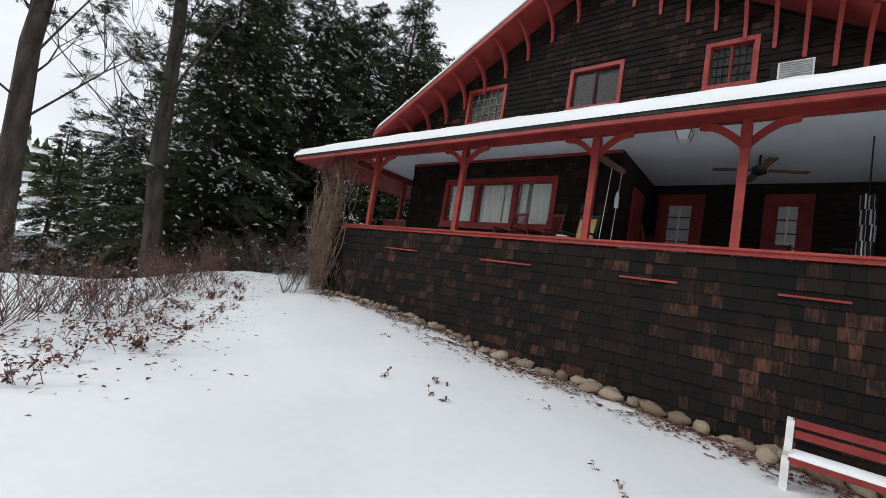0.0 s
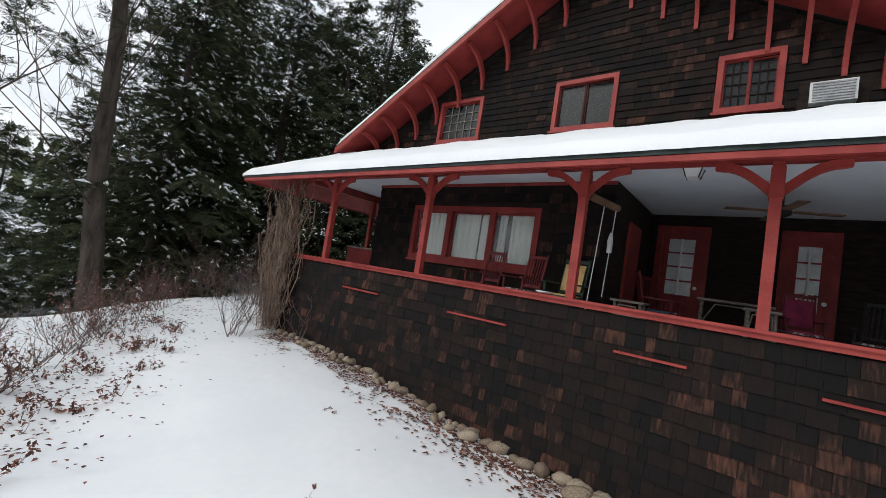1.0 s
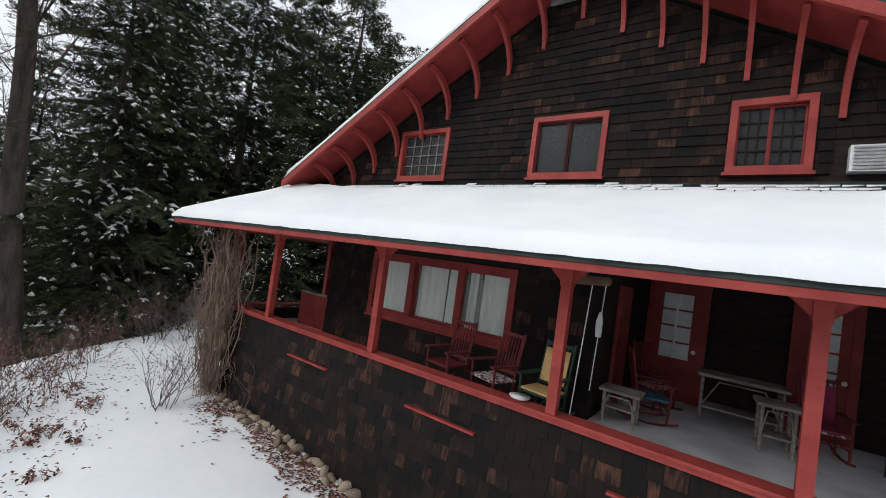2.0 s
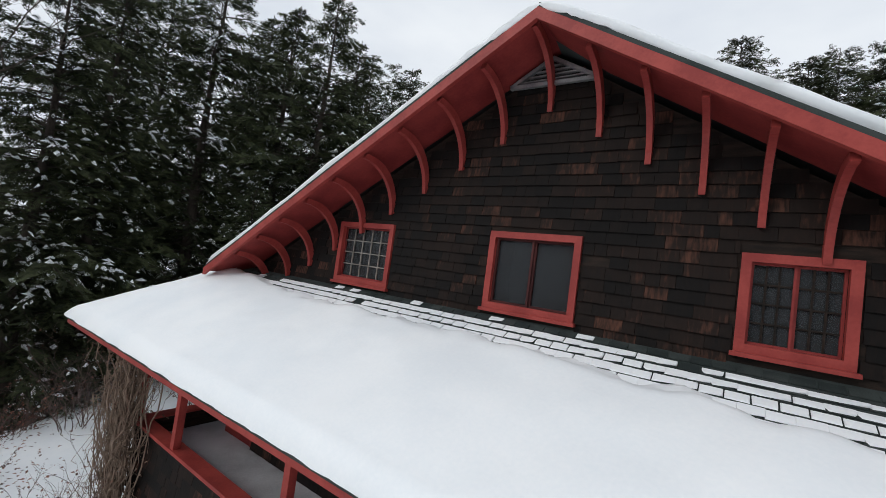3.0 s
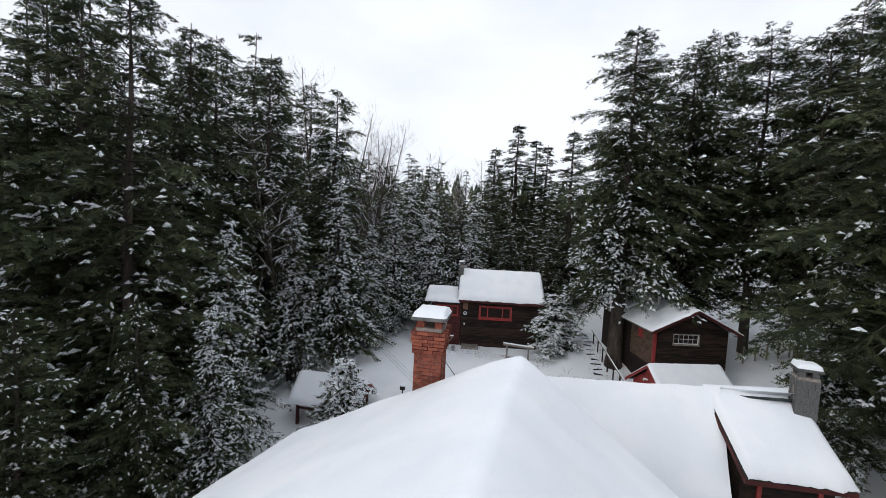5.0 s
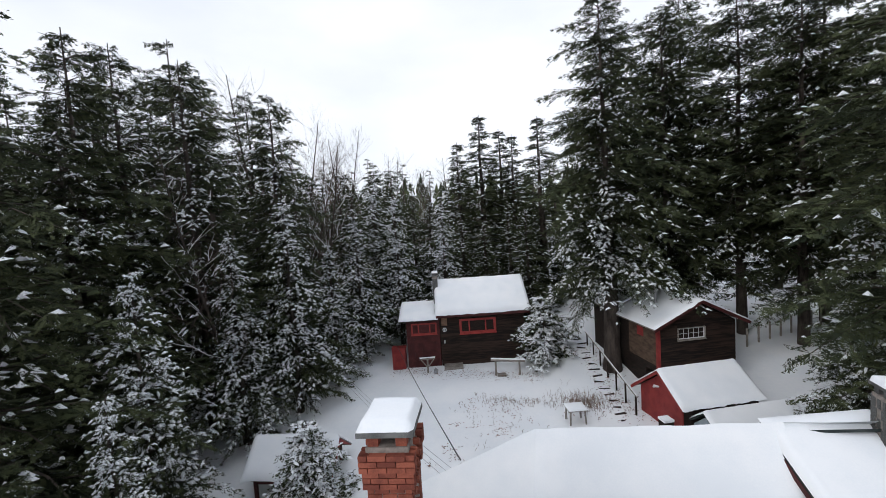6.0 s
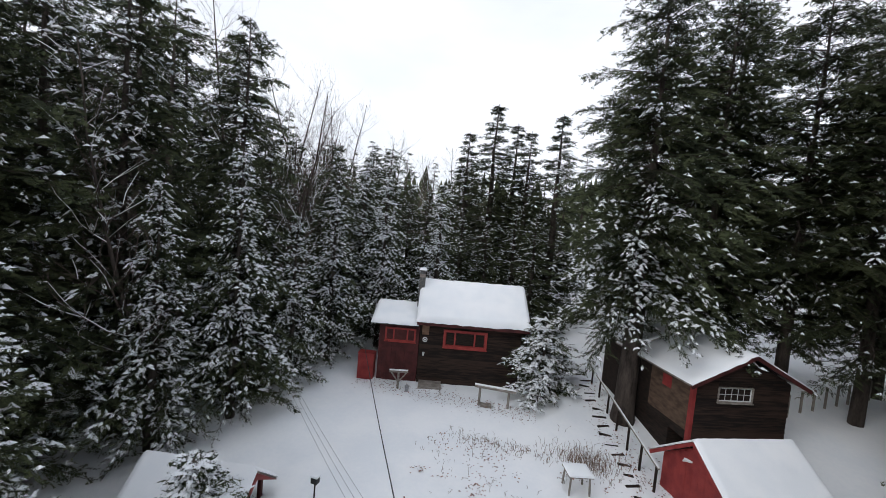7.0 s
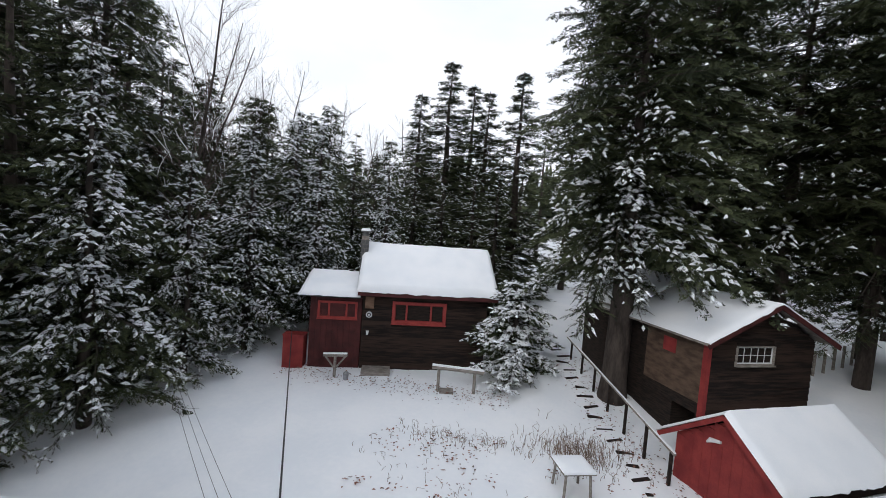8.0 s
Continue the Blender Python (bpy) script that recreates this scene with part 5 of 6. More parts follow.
def low_table(m, w, d, h, label):
    t = thing("side_table", label, "table", m, "porch tables")
    part("tabletop", Geo().box((-w / 2, -d / 2, h - 0.03), (w / 2, d / 2, h)), GREYWOOD, t)
    part("shelf", Geo().box((-w / 2 + 0.06, -d / 2 + 0.05, 0.15), (w / 2 - 0.06, d / 2 - 0.05, 0.17)), GREYWOOD, t)
    for sx in (-1, 1):
        for sy in (-1, 1):
            part("leg", Geo().tube([(sx * (w / 2 - 0.05), sy * (d / 2 - 0.05), 0), (sx * (w / 2 - 0.05), sy * (d / 2 - 0.05), h - 0.03)], 0.018, 8), GREYWOOD, t)
        part("cane_hoop", Geo().tube([(sx * (w / 2 - 0.05), -d / 2 + 0.05, 0.17), (sx * (w / 2 - 0.05), -d / 4, h - 0.08), (sx * (w / 2 - 0.05), d / 4, h - 0.08), (sx * (w / 2 - 0.05), d / 2 - 0.05, 0.17)], 0.01, 6), GREYWOOD, t)
    part("cane_hoop", Geo().tube([(-w / 2 + 0.05, -d / 2 + 0.03, 0.17), (-w / 4, -d / 2 + 0.03, h - 0.07), (w / 4, -d / 2 + 0.03, h - 0.07), (w / 2 - 0.05, -d / 2 + 0.03, 0.17)], 0.01, 6), GREYWOOD, t)
    return t


low_table(pose(1.36, 2.55, FLOOR, 0, 0, 3), 0.85, 0.42, 0.55, "long cane side table between the doors")
low_table(pose(1.66, 1.95, FLOOR, 0, 0, 5), 0.36, 0.36, 0.48, "small cane table with curved legs")
low_table(pose(0.35, 1.25, FLOOR, 0, 0, 0), 0.4, 0.3, 0.35, "little low table beside the bay")

# striped hanging in the far bay of the porch
hang = Geo()
for i in range(13):
    for j in range(9):
        x = 2.72 + 0.15 * i / 12
        hang.v.append((x, 1.15 + 0.05 * math.sin(i * 1.3) + 0.02 * math.sin(j), 1.5 + 0.72 * j / 8))
for i in range(12):
    for j in range(8):
        a = i * 9 + j
        hang.f.append((a, a + 9, a + 10, a + 1))
        hang.m.append(int((i + j // 2) % 3 == 0))
hanging = solid("striped_hanging", hang, [BLACK, WHITE], "black and white striped cloth hanging from the porch ceiling", "cloth", smooth=True)
part("cord", Geo().tube([(2.79, 1.15, 2.2), (2.79, 1.15, BEAM)], 0.008, 5), BLACK, hanging)

# wind chime, rolled blind and pull cords at the bay corner
blind = thing("rolled_blind", "rolled bamboo blind with hanging cords", "blind", pose(0.16, 0.9, 2.5))
part("roll", Geo().tube([(-0.1, -0.75, 0.0), (0.0, 0.0, 0.02)], 0.045, 10), PLY, blind)
part("cord", Geo().tube([(-0.05, -0.35, -0.03), (-0.12, -0.35, -1.4)], 0.006, 5), WHITE, blind)
part("cord", Geo().tube([(0.0, -0.05, -0.02), (-0.04, -0.05, -1.1)], 0.006, 5), WHITE, blind)
part("tassel", Geo().tube([(-0.02, -0.05, -0.55), (-0.02, -0.06, -0.4), (-0.02, -0.05, -0.3)], [0.03, 0.035, 0.015], 6), WHITE, blind)
dish = solid("white_dish", Geo().tube([(-0.28, 0.08, RAIL + 0.001), (-0.28, 0.08, RAIL + 0.015), (-0.28, 0.08, RAIL + 0.035)], [0.05, 0.085, 0.10], 18), WHITE, "small white dish standing on the rail cap", "dish", smooth=True)


# ---- bench against the front wall ----
bench = thing("bench", "red slatted bench with white curved ends, snow on the seat", "bench", pose(2.70, -0.72, ground_height(2.6, -0.8) - 0.02, 0, 0, -4))
bench.scale = (0.72, 0.68, 0.64)
for x in (-0.62, 0.62):
    prof = [(-0.30, 0.0), (-0.22, 0.0), (-0.18, 0.30), (-0.05, 0.36), (0.10, 0.36), (0.20, 0.50), (0.26, 0.80), (0.20, 0.85), (0.12, 0.80), (0.06, 0.56), (-0.06, 0.46), (-0.24, 0.44), (-0.31, 0.36)]
    lo, hi = prof[:7], [prof[-1 - k] for k in range(7)]
    g = strip([(x - 0.035, y, z) for y, z in lo], [(x - 0.035, y, z) for y, z in hi], (0.07, 0, 0))
    e = part("bench_end", g, WHITE, bench)
    part("rear_leg", Geo().beam((x, 0.1, 0.4), (x, 0.26, 0.0), 0.05, 0.08), GREYMETAL, bench)
for z, y in ((0.80, 0.175), (0.66, 0.145)):
    part("back_slat", Geo().box((-0.6, y - 0.015, z - 0.05), (0.6, y + 0.015, z + 0.05)), RED, bench)
for y in (-0.2, -0.09, 0.02):
    part("seat_slat", Geo().box((-0.6, y - 0.045, 0.42), (0.6, y + 0.045, 0.45)), RED, bench)
part("seat_edge", Geo().box((-0.6, -0.275, 0.37), (0.6, -0.255, 0.44)), RED, bench)
sb = snow_quad("bench_snow", (-0.6, -0.25, 0.45), (0.6, -0.25, 0.45), (0.6, 0.1, 0.46), (-0.6, 0.1, 0.46), 0.06, "", bench, 30, 10, 0.01)


# ---- stones, leaves and shrubs along the front wall ----
def stone_mesh(seed):
    r = random.Random(seed)
    g = Geo()
    n, m = 9, 5
    for j in range(m + 1):
        t = math.pi * j / m
        for i in range(n):
            a = 2 * math.pi * i / n
            k = r.uniform(0.8, 1.12)
            g.v.append((k * math.sin(t) * math.cos(a), 0.75 * k * math.sin(t) * math.sin(a), 0.62 * k * math.cos(t)))
    for j in range(m):
        for i in range(n):
            g.f.append((j * n + i, (j + 1) * n + i, (j + 1) * n + (i + 1) % n, j * n + (i + 1) % n))
            g.m.append(0)
    return g.mesh("stone", STONE, True)


stones = [stone_mesh(k) for k in range(5)]
rs = random.Random(3)
footing = thing("stone_footing", "row of rounded field stones at the wall's foot", "stones", kind="structure")
x = -5.4
while x < 4.2:
    s = rs.uniform(0.06, 0.13) * (1.0 if x > -1 else 0.75)
    for rowk in range(2 if rs.random() < 0.45 else 1):
        ob = part("stone", stones[rs.randrange(5)], None, footing)
        yy = -0.02 - 0.13 * rowk + rs.uniform(-0.03, 0.02)
        ob.matrix_world = pose(x, yy, ground_height(x, yy) + s * 0.35, rs.uniform(-20, 20), rs.uniform(-20, 20), rs.uniform(0, 360)) @ Matrix.Diagonal((s * 1.25, s, s, 1))
    x += s * 1.9


def scatter(spots, seed, size=0.035, curl=0.5):
    """Small dead leaves lying at the given spots (x, y, lift)."""
    r = random.Random(seed)
    g = Geo()
    for x, y, lift in spots:
        s = size * r.uniform(0.6, 1.4)
        a = r.uniform(0, 6.28)
        z = ground_height(x, y) + 0.012 + lift
        c, sn = math.cos(a), math.sin(a)
        q = [(-1, 0, 0), (0, -0.55, curl * r.uniform(0.1, 0.5)), (1, 0, r.uniform(-0.1, 0.4)), (0, 0.55, curl * r.uniform(0.1, 0.6))]
        g.add([(x + s * (u * c - v * sn), y + s * (u * sn + v * c), z + s * w) for u, v, w in q], [(0, 1, 2), (0, 2, 3)])
    return g


rl = random.Random(12)
spots = []
for _ in range(5200):
    x = rl.uniform(-5.4, 4.5)
    d = abs(rl.gauss(0, 0.26)) + 0.06
    if fbm(x, d * 2, 1.1, 5.0) + 0.25 * rl.random() > -0.02 or d < 0.25:
        spots.append((x, -d, 0.0))
solid("fallen_leaves", scatter(spots, 1, 0.026), LEAF, "brown fallen leaves in the snow along the wall", "leaves", "stuff")


def shrub(name, x, y, h, n, seed, label, category="shrub", leaves=0, spread=0.6, mat=TWIG, thick=0.007, z=None, snow=0.0):
    r = random.Random(seed)
    ob = thing(name, label, category, pose(x, y, ground_height(x, y) if z is None else z), "shrubs")
    g, lv = Geo(), Geo()

    def grow(p, d, length, rad, level):
        q = [p]
        for _ in range(4):
            d = (d + Vector((r.uniform(-0.3, 0.3), r.uniform(-0.3, 0.3), r.uniform(-0.12, 0.2)))).normalized()
            q.append(q[-1] + d * length / 4)
        g.tube(q, [rad, rad * 0.85, rad * 0.7, rad * 0.5, rad * 0.3], 4)
        for _ in range(leaves if level == 0 else 0):
            c = q[r.randrange(1, 5)]
            s = r.uniform(0.014, 0.030)
            e = Vector((r.uniform(-1, 1), r.uniform(-1, 1), r.uniform(-1.2, 0.2))).normalized()
            f = e.cross((0.3, 0.2, 0.9)).normalized()
            lv.add([c, c + e * s + f * s * 0.5, c + e * s * 2, c + e * s - f * s * 0.5], [(0, 1, 2), (0, 2, 3)])
        if level > 0:
            for _ in range(r.randint(2, 4)):
                k = r.randrange(1, 5)
                side = Vector((r.uniform(-1, 1), r.uniform(-1, 1), r.uniform(0.0, 0.9)))
                grow(q[k], (d + side).normalized(), length * r.uniform(0.4, 0.65), rad * 0.55, level - 1)

    for _ in range(n):
        a = r.uniform(0, 6.28)
        d = Vector((spread * math.cos(a), spread * math.sin(a), 1.0)).normalized()
        grow(Vector((r.uniform(-0.12, 0.12), r.uniform(-0.12, 0.12), -0.05)), d, h * r.uniform(0.6, 1.0), thick, 2)
    part("branchwork", g, mat, ob)
    if lv.v:
        part("leaves", lv, LEAF, ob)
    return ob


rsb = random.Random(21)
for i in range(52):
    t = rsb.random()
    x, y = -3.4 - 7.2 * t + rsb.uniform(-0.6, 0.6), -4.9 + 5.2 * t + rsb.uniform(-0.9, 0.3)
    shrub("shrub", x, y, rsb.uniform(0.45, 1.0), rsb.randint(4, 7), 100 + i, "bare brown shrub with a few withered red leaves", leaves=rsb.choice((0, 1, 2, 3)), spread=0.75, thick=0.006)
for i in range(16):
    shrub("shrub", -8.5 - 5 * rsb.random(), 0.2 + 2.6 * rsb.random() - 1.5 * (i % 2), rsb.uniform(0.8, 1.6), 6, 160 + i, "tall leafless shrub at the edge of the wood", leaves=rsb.choice((0, 1)), spread=0.6, thick=0.009)
for i in range(30):
    t = rsb.random()
    shrub("weed", -2.0 - 5.8 * t + rsb.gauss(0, 0.3), -4.7 + 3.7 * t + rsb.gauss(0, 0.35), rsb.uniform(0.14, 0.34), 4, 240 + i, "low dry weed with withered red leaves in snow", "weed", rsb.choice((1, 2, 3)), 0.8, TWIG, 0.004)
shrub("shrub", -5.6, -0.75, 1.1, 12, 201, "bare shrub at the corner of the porch", leaves=1, spread=0.6)
shrub("shrub", -6.3, -0.1, 1.0, 5, 202, "bare shrub beside the corner of the porch", leaves=0, spread=0.8)
shrub("shrub", -4.6, -0.22, 0.75, 4, 203, "thin bare shrub against the shingled wall", leaves=0, spread=0.35)
spots = []
for i in range(700):
    t = rsb.random()
    spots.append((-3.6 - 7.2 * t + rsb.gauss(0, 0.5), -5.2 + 5.4 * t + rsb.gauss(0, 0.35), 0.0))
for i in range(900):
    t = rsb.random()
    spots.append((-2.0 - 6.2 * t + rsb.gauss(0, 0.5), -4.6 + 4.0 * t + rsb.gauss(0, 0.45), rsb.uniform(0, 0.08)))
solid("bank_leaves", scatter(spots, 5, 0.026, 0.9), LEAF, "reddish dead leaves poking through snow on the bank", "leaves", "stuff")

# dry vine on the corner post
rv = random.Random(9)
vine_ob = thing("vine", "tangled dry leafless vine hanging over the porch corner", "vine", pose(-5.5, -0.08, -0.2))
vs = Geo()
for i in range(120):
    x0, y0 = rv.gauss(0.12, 0.30), rv.gauss(-0.05, 0.12)
    p = Vector((x0 * 0.55 - 0.15, min(-0.02, y0 * 0.8), rv.uniform(0.0, 0.4)))
    q = [p]
    top = rv.uniform(1.6, 2.85)
    while q[-1].z < top and len(q) < 16:
        nx = q[-1].x + rv.gauss(0, 0.07) + 0.02 * (q[-1].z > 1.5)
        q.append(Vector((max(-0.55, min(0.75, nx)), min(0.02, q[-1].y + rv.gauss(0, 0.05)), q[-1].z + rv.uniform(0.12, 0.30))))
    rr = rv.uniform(0.004, 0.011)
    vs.tube(q, rr, 4)
    for _ in range(3):
        k = rv.randrange(len(q))
        b = [q[k]]
        for _ in range(4):
            b.append(b[-1] + Vector((rv.gauss(0, 0.08), rv.gauss(-0.02, 0.06), rv.uniform(-0.18, 0.05))))
        vs.tube(b, 0.0035, 3)
part("branchwork", vs, VINE, vine_ob)
vl = Geo()
for _ in range(420):
    c = Vector((rv.gauss(0.15, 0.3), rv.gauss(-0.1, 0.12), rv.uniform(0.9, 2.8)))
    e = Vector((rv.uniform(-1, 1), rv.uniform(-1, 1), rv.uniform(-1, 0.2))).normalized()
    f = e.cross((0.3, 0.2, 0.9)).normalized()
    s = rv.uniform(0.015, 0.035)
    vl.add([c, c + e * s + f * s * 0.5, c + e * s * 2, c + e * s - f * s * 0.5], [(0, 1, 2), (0, 2, 3)])
part("dry_leaves", vl, VINE, vine_ob)

# ---- yard things ----
def zg(x, y):
    return ground_height(x, y)


# steps up the slope and the handrail beside them
for i in range(15):
    t = i / 14
    x, y = 0.72 - 1.5 * t + 0.1 * math.sin(3.1 * i), 16.6 + 6.2 * t
    z = zg(x, y)
    st = solid("step", Geo().box((-0.17 - 0.07 * ((i * 0.37) % 1), -0.06, -0.12), (0.17 + 0.06 * ((i * 0.61) % 1), 0.03, 0.012 + 0.02 * ((i * 0.83) % 1))), [DARKWOOD], "dark timber step half buried in snow", "step", group="steps up the slope")
    st.matrix_world = pose(x + 0.05 * math.sin(5.0 * i), y, z - 0.01, 6 * math.sin(3.3 * i), 5 * math.cos(2.1 * i), 14 + 11 * math.sin(2.0 * i))
rail_ob = thing("handrail", "plain wooden handrail on thin posts, dusted with snow", "handrail", pose(0, 0, 0))
ra, rb = Vector((1.12, 16.9, 1.72)), Vector((-0.46, 22.6, 2.45))
part("rail", Geo().beam(ra, rb, 0.05, 0.045), GREYWOOD, rail_ob)
part("rail_snow", Geo().beam(ra + Vector((0, 0, 0.03)), rb + Vector((0, 0, 0.03)), 0.04, 0.02), SNOW, rail_ob)
for k in range(7):
    p = ra.lerp(rb, (k + 0.12) / 6.6)
    part("post", Geo().box((p.x - 0.03, p.y - 0.03, zg(p.x, p.y) - 0.1), (p.x + 0.03, p.y + 0.03, p.z - 0.02)), DARKWOOD, rail_ob)

# little table
tb = thing("garden_table", "small weathered garden table with snow on top", "table", pose(-0.9, 16.15, zg(-0.9, 16.15), 0, 0, 20))
part("tabletop", Geo().box((-0.32, -0.3, 0.48), (0.32, 0.3, 0.52)), GREYWOOD, tb)
for sx in (-1, 1):
    for sy in (-1, 1):
        part("leg", Geo().beam((0.27 * sx, 0.25 * sy, -0.05), (0.24 * sx, 0.22 * sy, 0.48), 0.04, 0.04), GREYWOOD, tb)
snow_quad("snow_cover", (-0.33, -0.31, 0.52), (0.33, -0.31, 0.52), (0.33, 0.31, 0.52), (-0.33, 0.31, 0.52), 0.04, "", tb, 14, 12, 0.0)

# forked post and log rack before the cabin
yp = thing("forked_post", "rustic wooden post with two braced arms", "post", pose(-7.5, 19.55, zg(-7.5, 19.55), 0, 0, 15))
part("post", Geo().tube([(0, 0, -0.1), (0, 0, 0.66)], 0.045, 8), GREYWOOD, yp)
part("crossbar", Geo().beam((-0.36, 0, 0.66), (0.36, 0, 0.69), 0.07, 0.07), GREYWOOD, yp)
part("brace", Geo().tube([(0, 0, 0.25), (-0.3, 0, 0.64)], 0.028, 6), GREYWOOD, yp)
part("brace", Geo().tube([(0, 0, 0.25), (0.3, 0, 0.64)], 0.028, 6), GREYWOOD, yp)
part("snow_cover", Geo().beam((-0.36, 0, 0.715), (0.36, 0, 0.745), 0.06, 0.04), SNOW, yp)
pot = solid("lidded_pot", Geo().tube([(-7.1, 19.5, zg(-7.1, 19.5) - 0.02), (-7.1, 19.5, zg(-7.1, 19.5) + 0.2), (-7.1, 19.5, zg(-7.1, 19.5) + 0.26)], [0.07, 0.09, 0.03], 10), GREYMETAL, "small grey pot capped with snow beside the post", "pot")
rk = thing("log_rack", "rustic log bench rail topped with snow", "rack", pose(-3.75, 19.75, zg(-3.75, 19.75), 0, 0, 12))
part("top_log", Geo().tube([(-0.75, 0, 0.72), (0.75, 0, 0.64)], 0.06, 8), GREYWOOD, rk)
part("snow_cover", Geo().beam((-0.75, 0, 0.785), (0.75, 0, 0.705), 0.09, 0.04), SNOW, rk)
for x in (-0.55, 0.5):
    part("post", Geo().tube([(x, 0, -0.1), (x, 0, 0.68)], 0.045, 8), GREYWOOD, rk)
part("foot_board", Geo().box((-0.5, -0.15, 0.0), (-0.1, 0.1, 0.08)), GREYWOOD, rk)
bx = thing("red_box", "red painted board screen beside the cabin", "box", pose(-9.05, 19.75, zg(-9.05, 19.75), 0, 0, 14))
part("body", Geo().box((-0.32, 0.0, -0.1), (0.32, 0.4, 1.05)), RED, bx)
part("lid", Geo().box((-0.34, -0.02, 1.05), (0.34, 0.42, 1.08)), RED, bx)

# open shelter with a snowy roof
HM = pose(-9.9, 11.1, 0, 0, 0, 12)
shelter = thing("open_shelter", "open wooden shelter on posts with a snowy roof", "shelter", HM)
zs = zg(-9.2, 11.9)
part("roof", Geo().slab([(-0.3, -0.1, 1.05), (2.4, -0.1, 1.05), (2.4, 0.75, 1.85), (-0.3, 0.75, 1.85)], 0.05).slab([(-0.3, 0.75, 1.85), (2.4, 0.75, 1.85), (2.4, 1.7, 1.1), (-0.3, 1.7, 1.1)], 0.05), GREYWOOD, shelter)
for px, py in ((0.0, 0.1), (2.1, 0.1), (0.0, 1.5), (2.1, 1.5)):
    part("post", Geo().box((px - 0.045, py - 0.045, zs - 0.5), (px + 0.045, py + 0.045, 1.2)), MAROON, shelter)
part("rail", Geo().box((-0.02, 0.08, zs + 0.45), (2.12, 0.12, zs + 0.52)), MAROON, shelter)
part("gable_board", Geo().extrude([(2.4, -0.1, 1.0), (2.4, 0.75, 1.8), (2.4, 1.7, 1.05), (2.4, 0.75, 1.65)], (0.03, 0, 0)), RED, shelter)
placed(snow_quad("shelter_snow", (-0.32, -0.12, 1.05), (2.42, -0.12, 1.05), (2.42, 0.75, 1.85), (-0.32, 0.75, 1.85), 0.10, "smooth snow on the shelter roof", nu=30, nv=14, bare=lambda u, v, p: 0.0), HM)
placed(snow_quad("shelter_snow", (2.42, 1.72, 1.1), (-0.32, 1.72, 1.1), (-0.32, 0.75, 1.85), (2.42, 0.75, 1.85), 0.10, "smooth snow on the back of the shelter roof", nu=30, nv=14, bare=lambda u, v, p: 0.0), HM)

# small blue-fronted shed before the red one
BM = pose(2.75, 15.2, 0, 0, 0, 26)
blue = thing("low_shed", "low shed with a pale blue gable and snowy roof", "shed", BM)
PALE = surface("pale_blue_paint", (0.28, 0.34, 0.38), (0.40, 0.46, 0.50), 4, 0.7, 0.05)
part("wall", Geo().extrude([(0.05, -0.7, 0.3), (0.05, 0.6, 0.3), (0.05, 0.6, 1.5), (0.05, 0, 2.02), (0.05, -0.7, 1.45)][::-1], (2.6, 0, 0)), PALE, blue)
part("door_panel", Geo().box((0.02, -0.6, 0.4), (0.045, 0.2, 1.35)), RED, blue)
part("roof", Geo().slab([(-0.1, -1.0, 1.3), (2.9, -1.0, 1.3), (2.9, 0, 2.12), (-0.1, 0, 2.12)], 0.04).slab([(-0.1, 0, 2.12), (2.9, 0, 2.12), (2.9, 0.85, 1.45), (-0.1, 0.85, 1.45)], 0.04), ASPHALT, blue)
placed(snow_quad("shed_snow", (-0.12, -1.02, 1.3), (2.92, -1.02, 1.3), (2.92, 0, 2.12), (-0.12, 0, 2.12), 0.08, "smooth snow on the low shed roof", nu=40, nv=16, bare=lambda u, v, p: 0.0), BM)
placed(snow_quad("shed_snow", (2.92, 0.87, 1.45), (-0.12, 0.87, 1.45), (-0.12, 0, 2.12), (2.92, 0, 2.12), 0.08, "smooth snow on the low shed roof", nu=40, nv=12, bare=lambda u, v, p: 0.0), BM)
bin_ob = thing("wooden_bin", "dark bin with a snow cap beside the red shed", "bin", pose(1.75, 15.55, zg(1.75, 15.55), 0, 0, 26))
part("body", Geo().box((-0.15, -0.15, -0.05), (0.15, 0.15, 0.6)), DARKWOOD, bin_ob)
part("snow_cap", Geo().box((-0.16, -0.16, 0.6), (0.16, 0.16, 0.67)), SNOW, bin_ob)

# post with a small feeder, and wires over the yard
fp = thing("feeder_post", "thin post with a small dark feeder on top", "post", pose(-6.65, 13.0, zg(-6.65, 13.0)))
part("post", Geo().tube([(0, 0, -0.1), (0, 0, 0.6)], 0.02, 6), DARKWOOD, fp)
part("feeder", Geo().box((-0.08, -0.06, 0.58), (0.08, 0.06, 0.72)), BLACK, fp)
part("snow_cap", Geo().box((-0.09, -0.07, 0.72), (0.09, 0.07, 0.76)), SNOW, fp)


def sag(a, b, drop, n=14):
    a, b = Vector(a), Vector(b)
    return [a.lerp(b, k / n) - Vector((0, 0, drop * math.sin(math.pi * k / n))) for k in range(n + 1)]


solid("cable", Geo().tube(sag((-3.0, 9.5, 3.4), (-9.2, 19.9, 2.3), 0.12), 0.012, 5), BLACK, "black service cable slung over the yard", "cable", group="wires over the yard")
for k in range(3):
    solid("wire", Geo().tube(sag((-1.6 + 0.35 * k, 9.2, 2.0), (-10.2 + 0.15 * k, 16.2, 2.2), 0.25), 0.006, 4), GREYMETAL, "thin grey clothes line over the yard", "wire", group="wires over the yard")

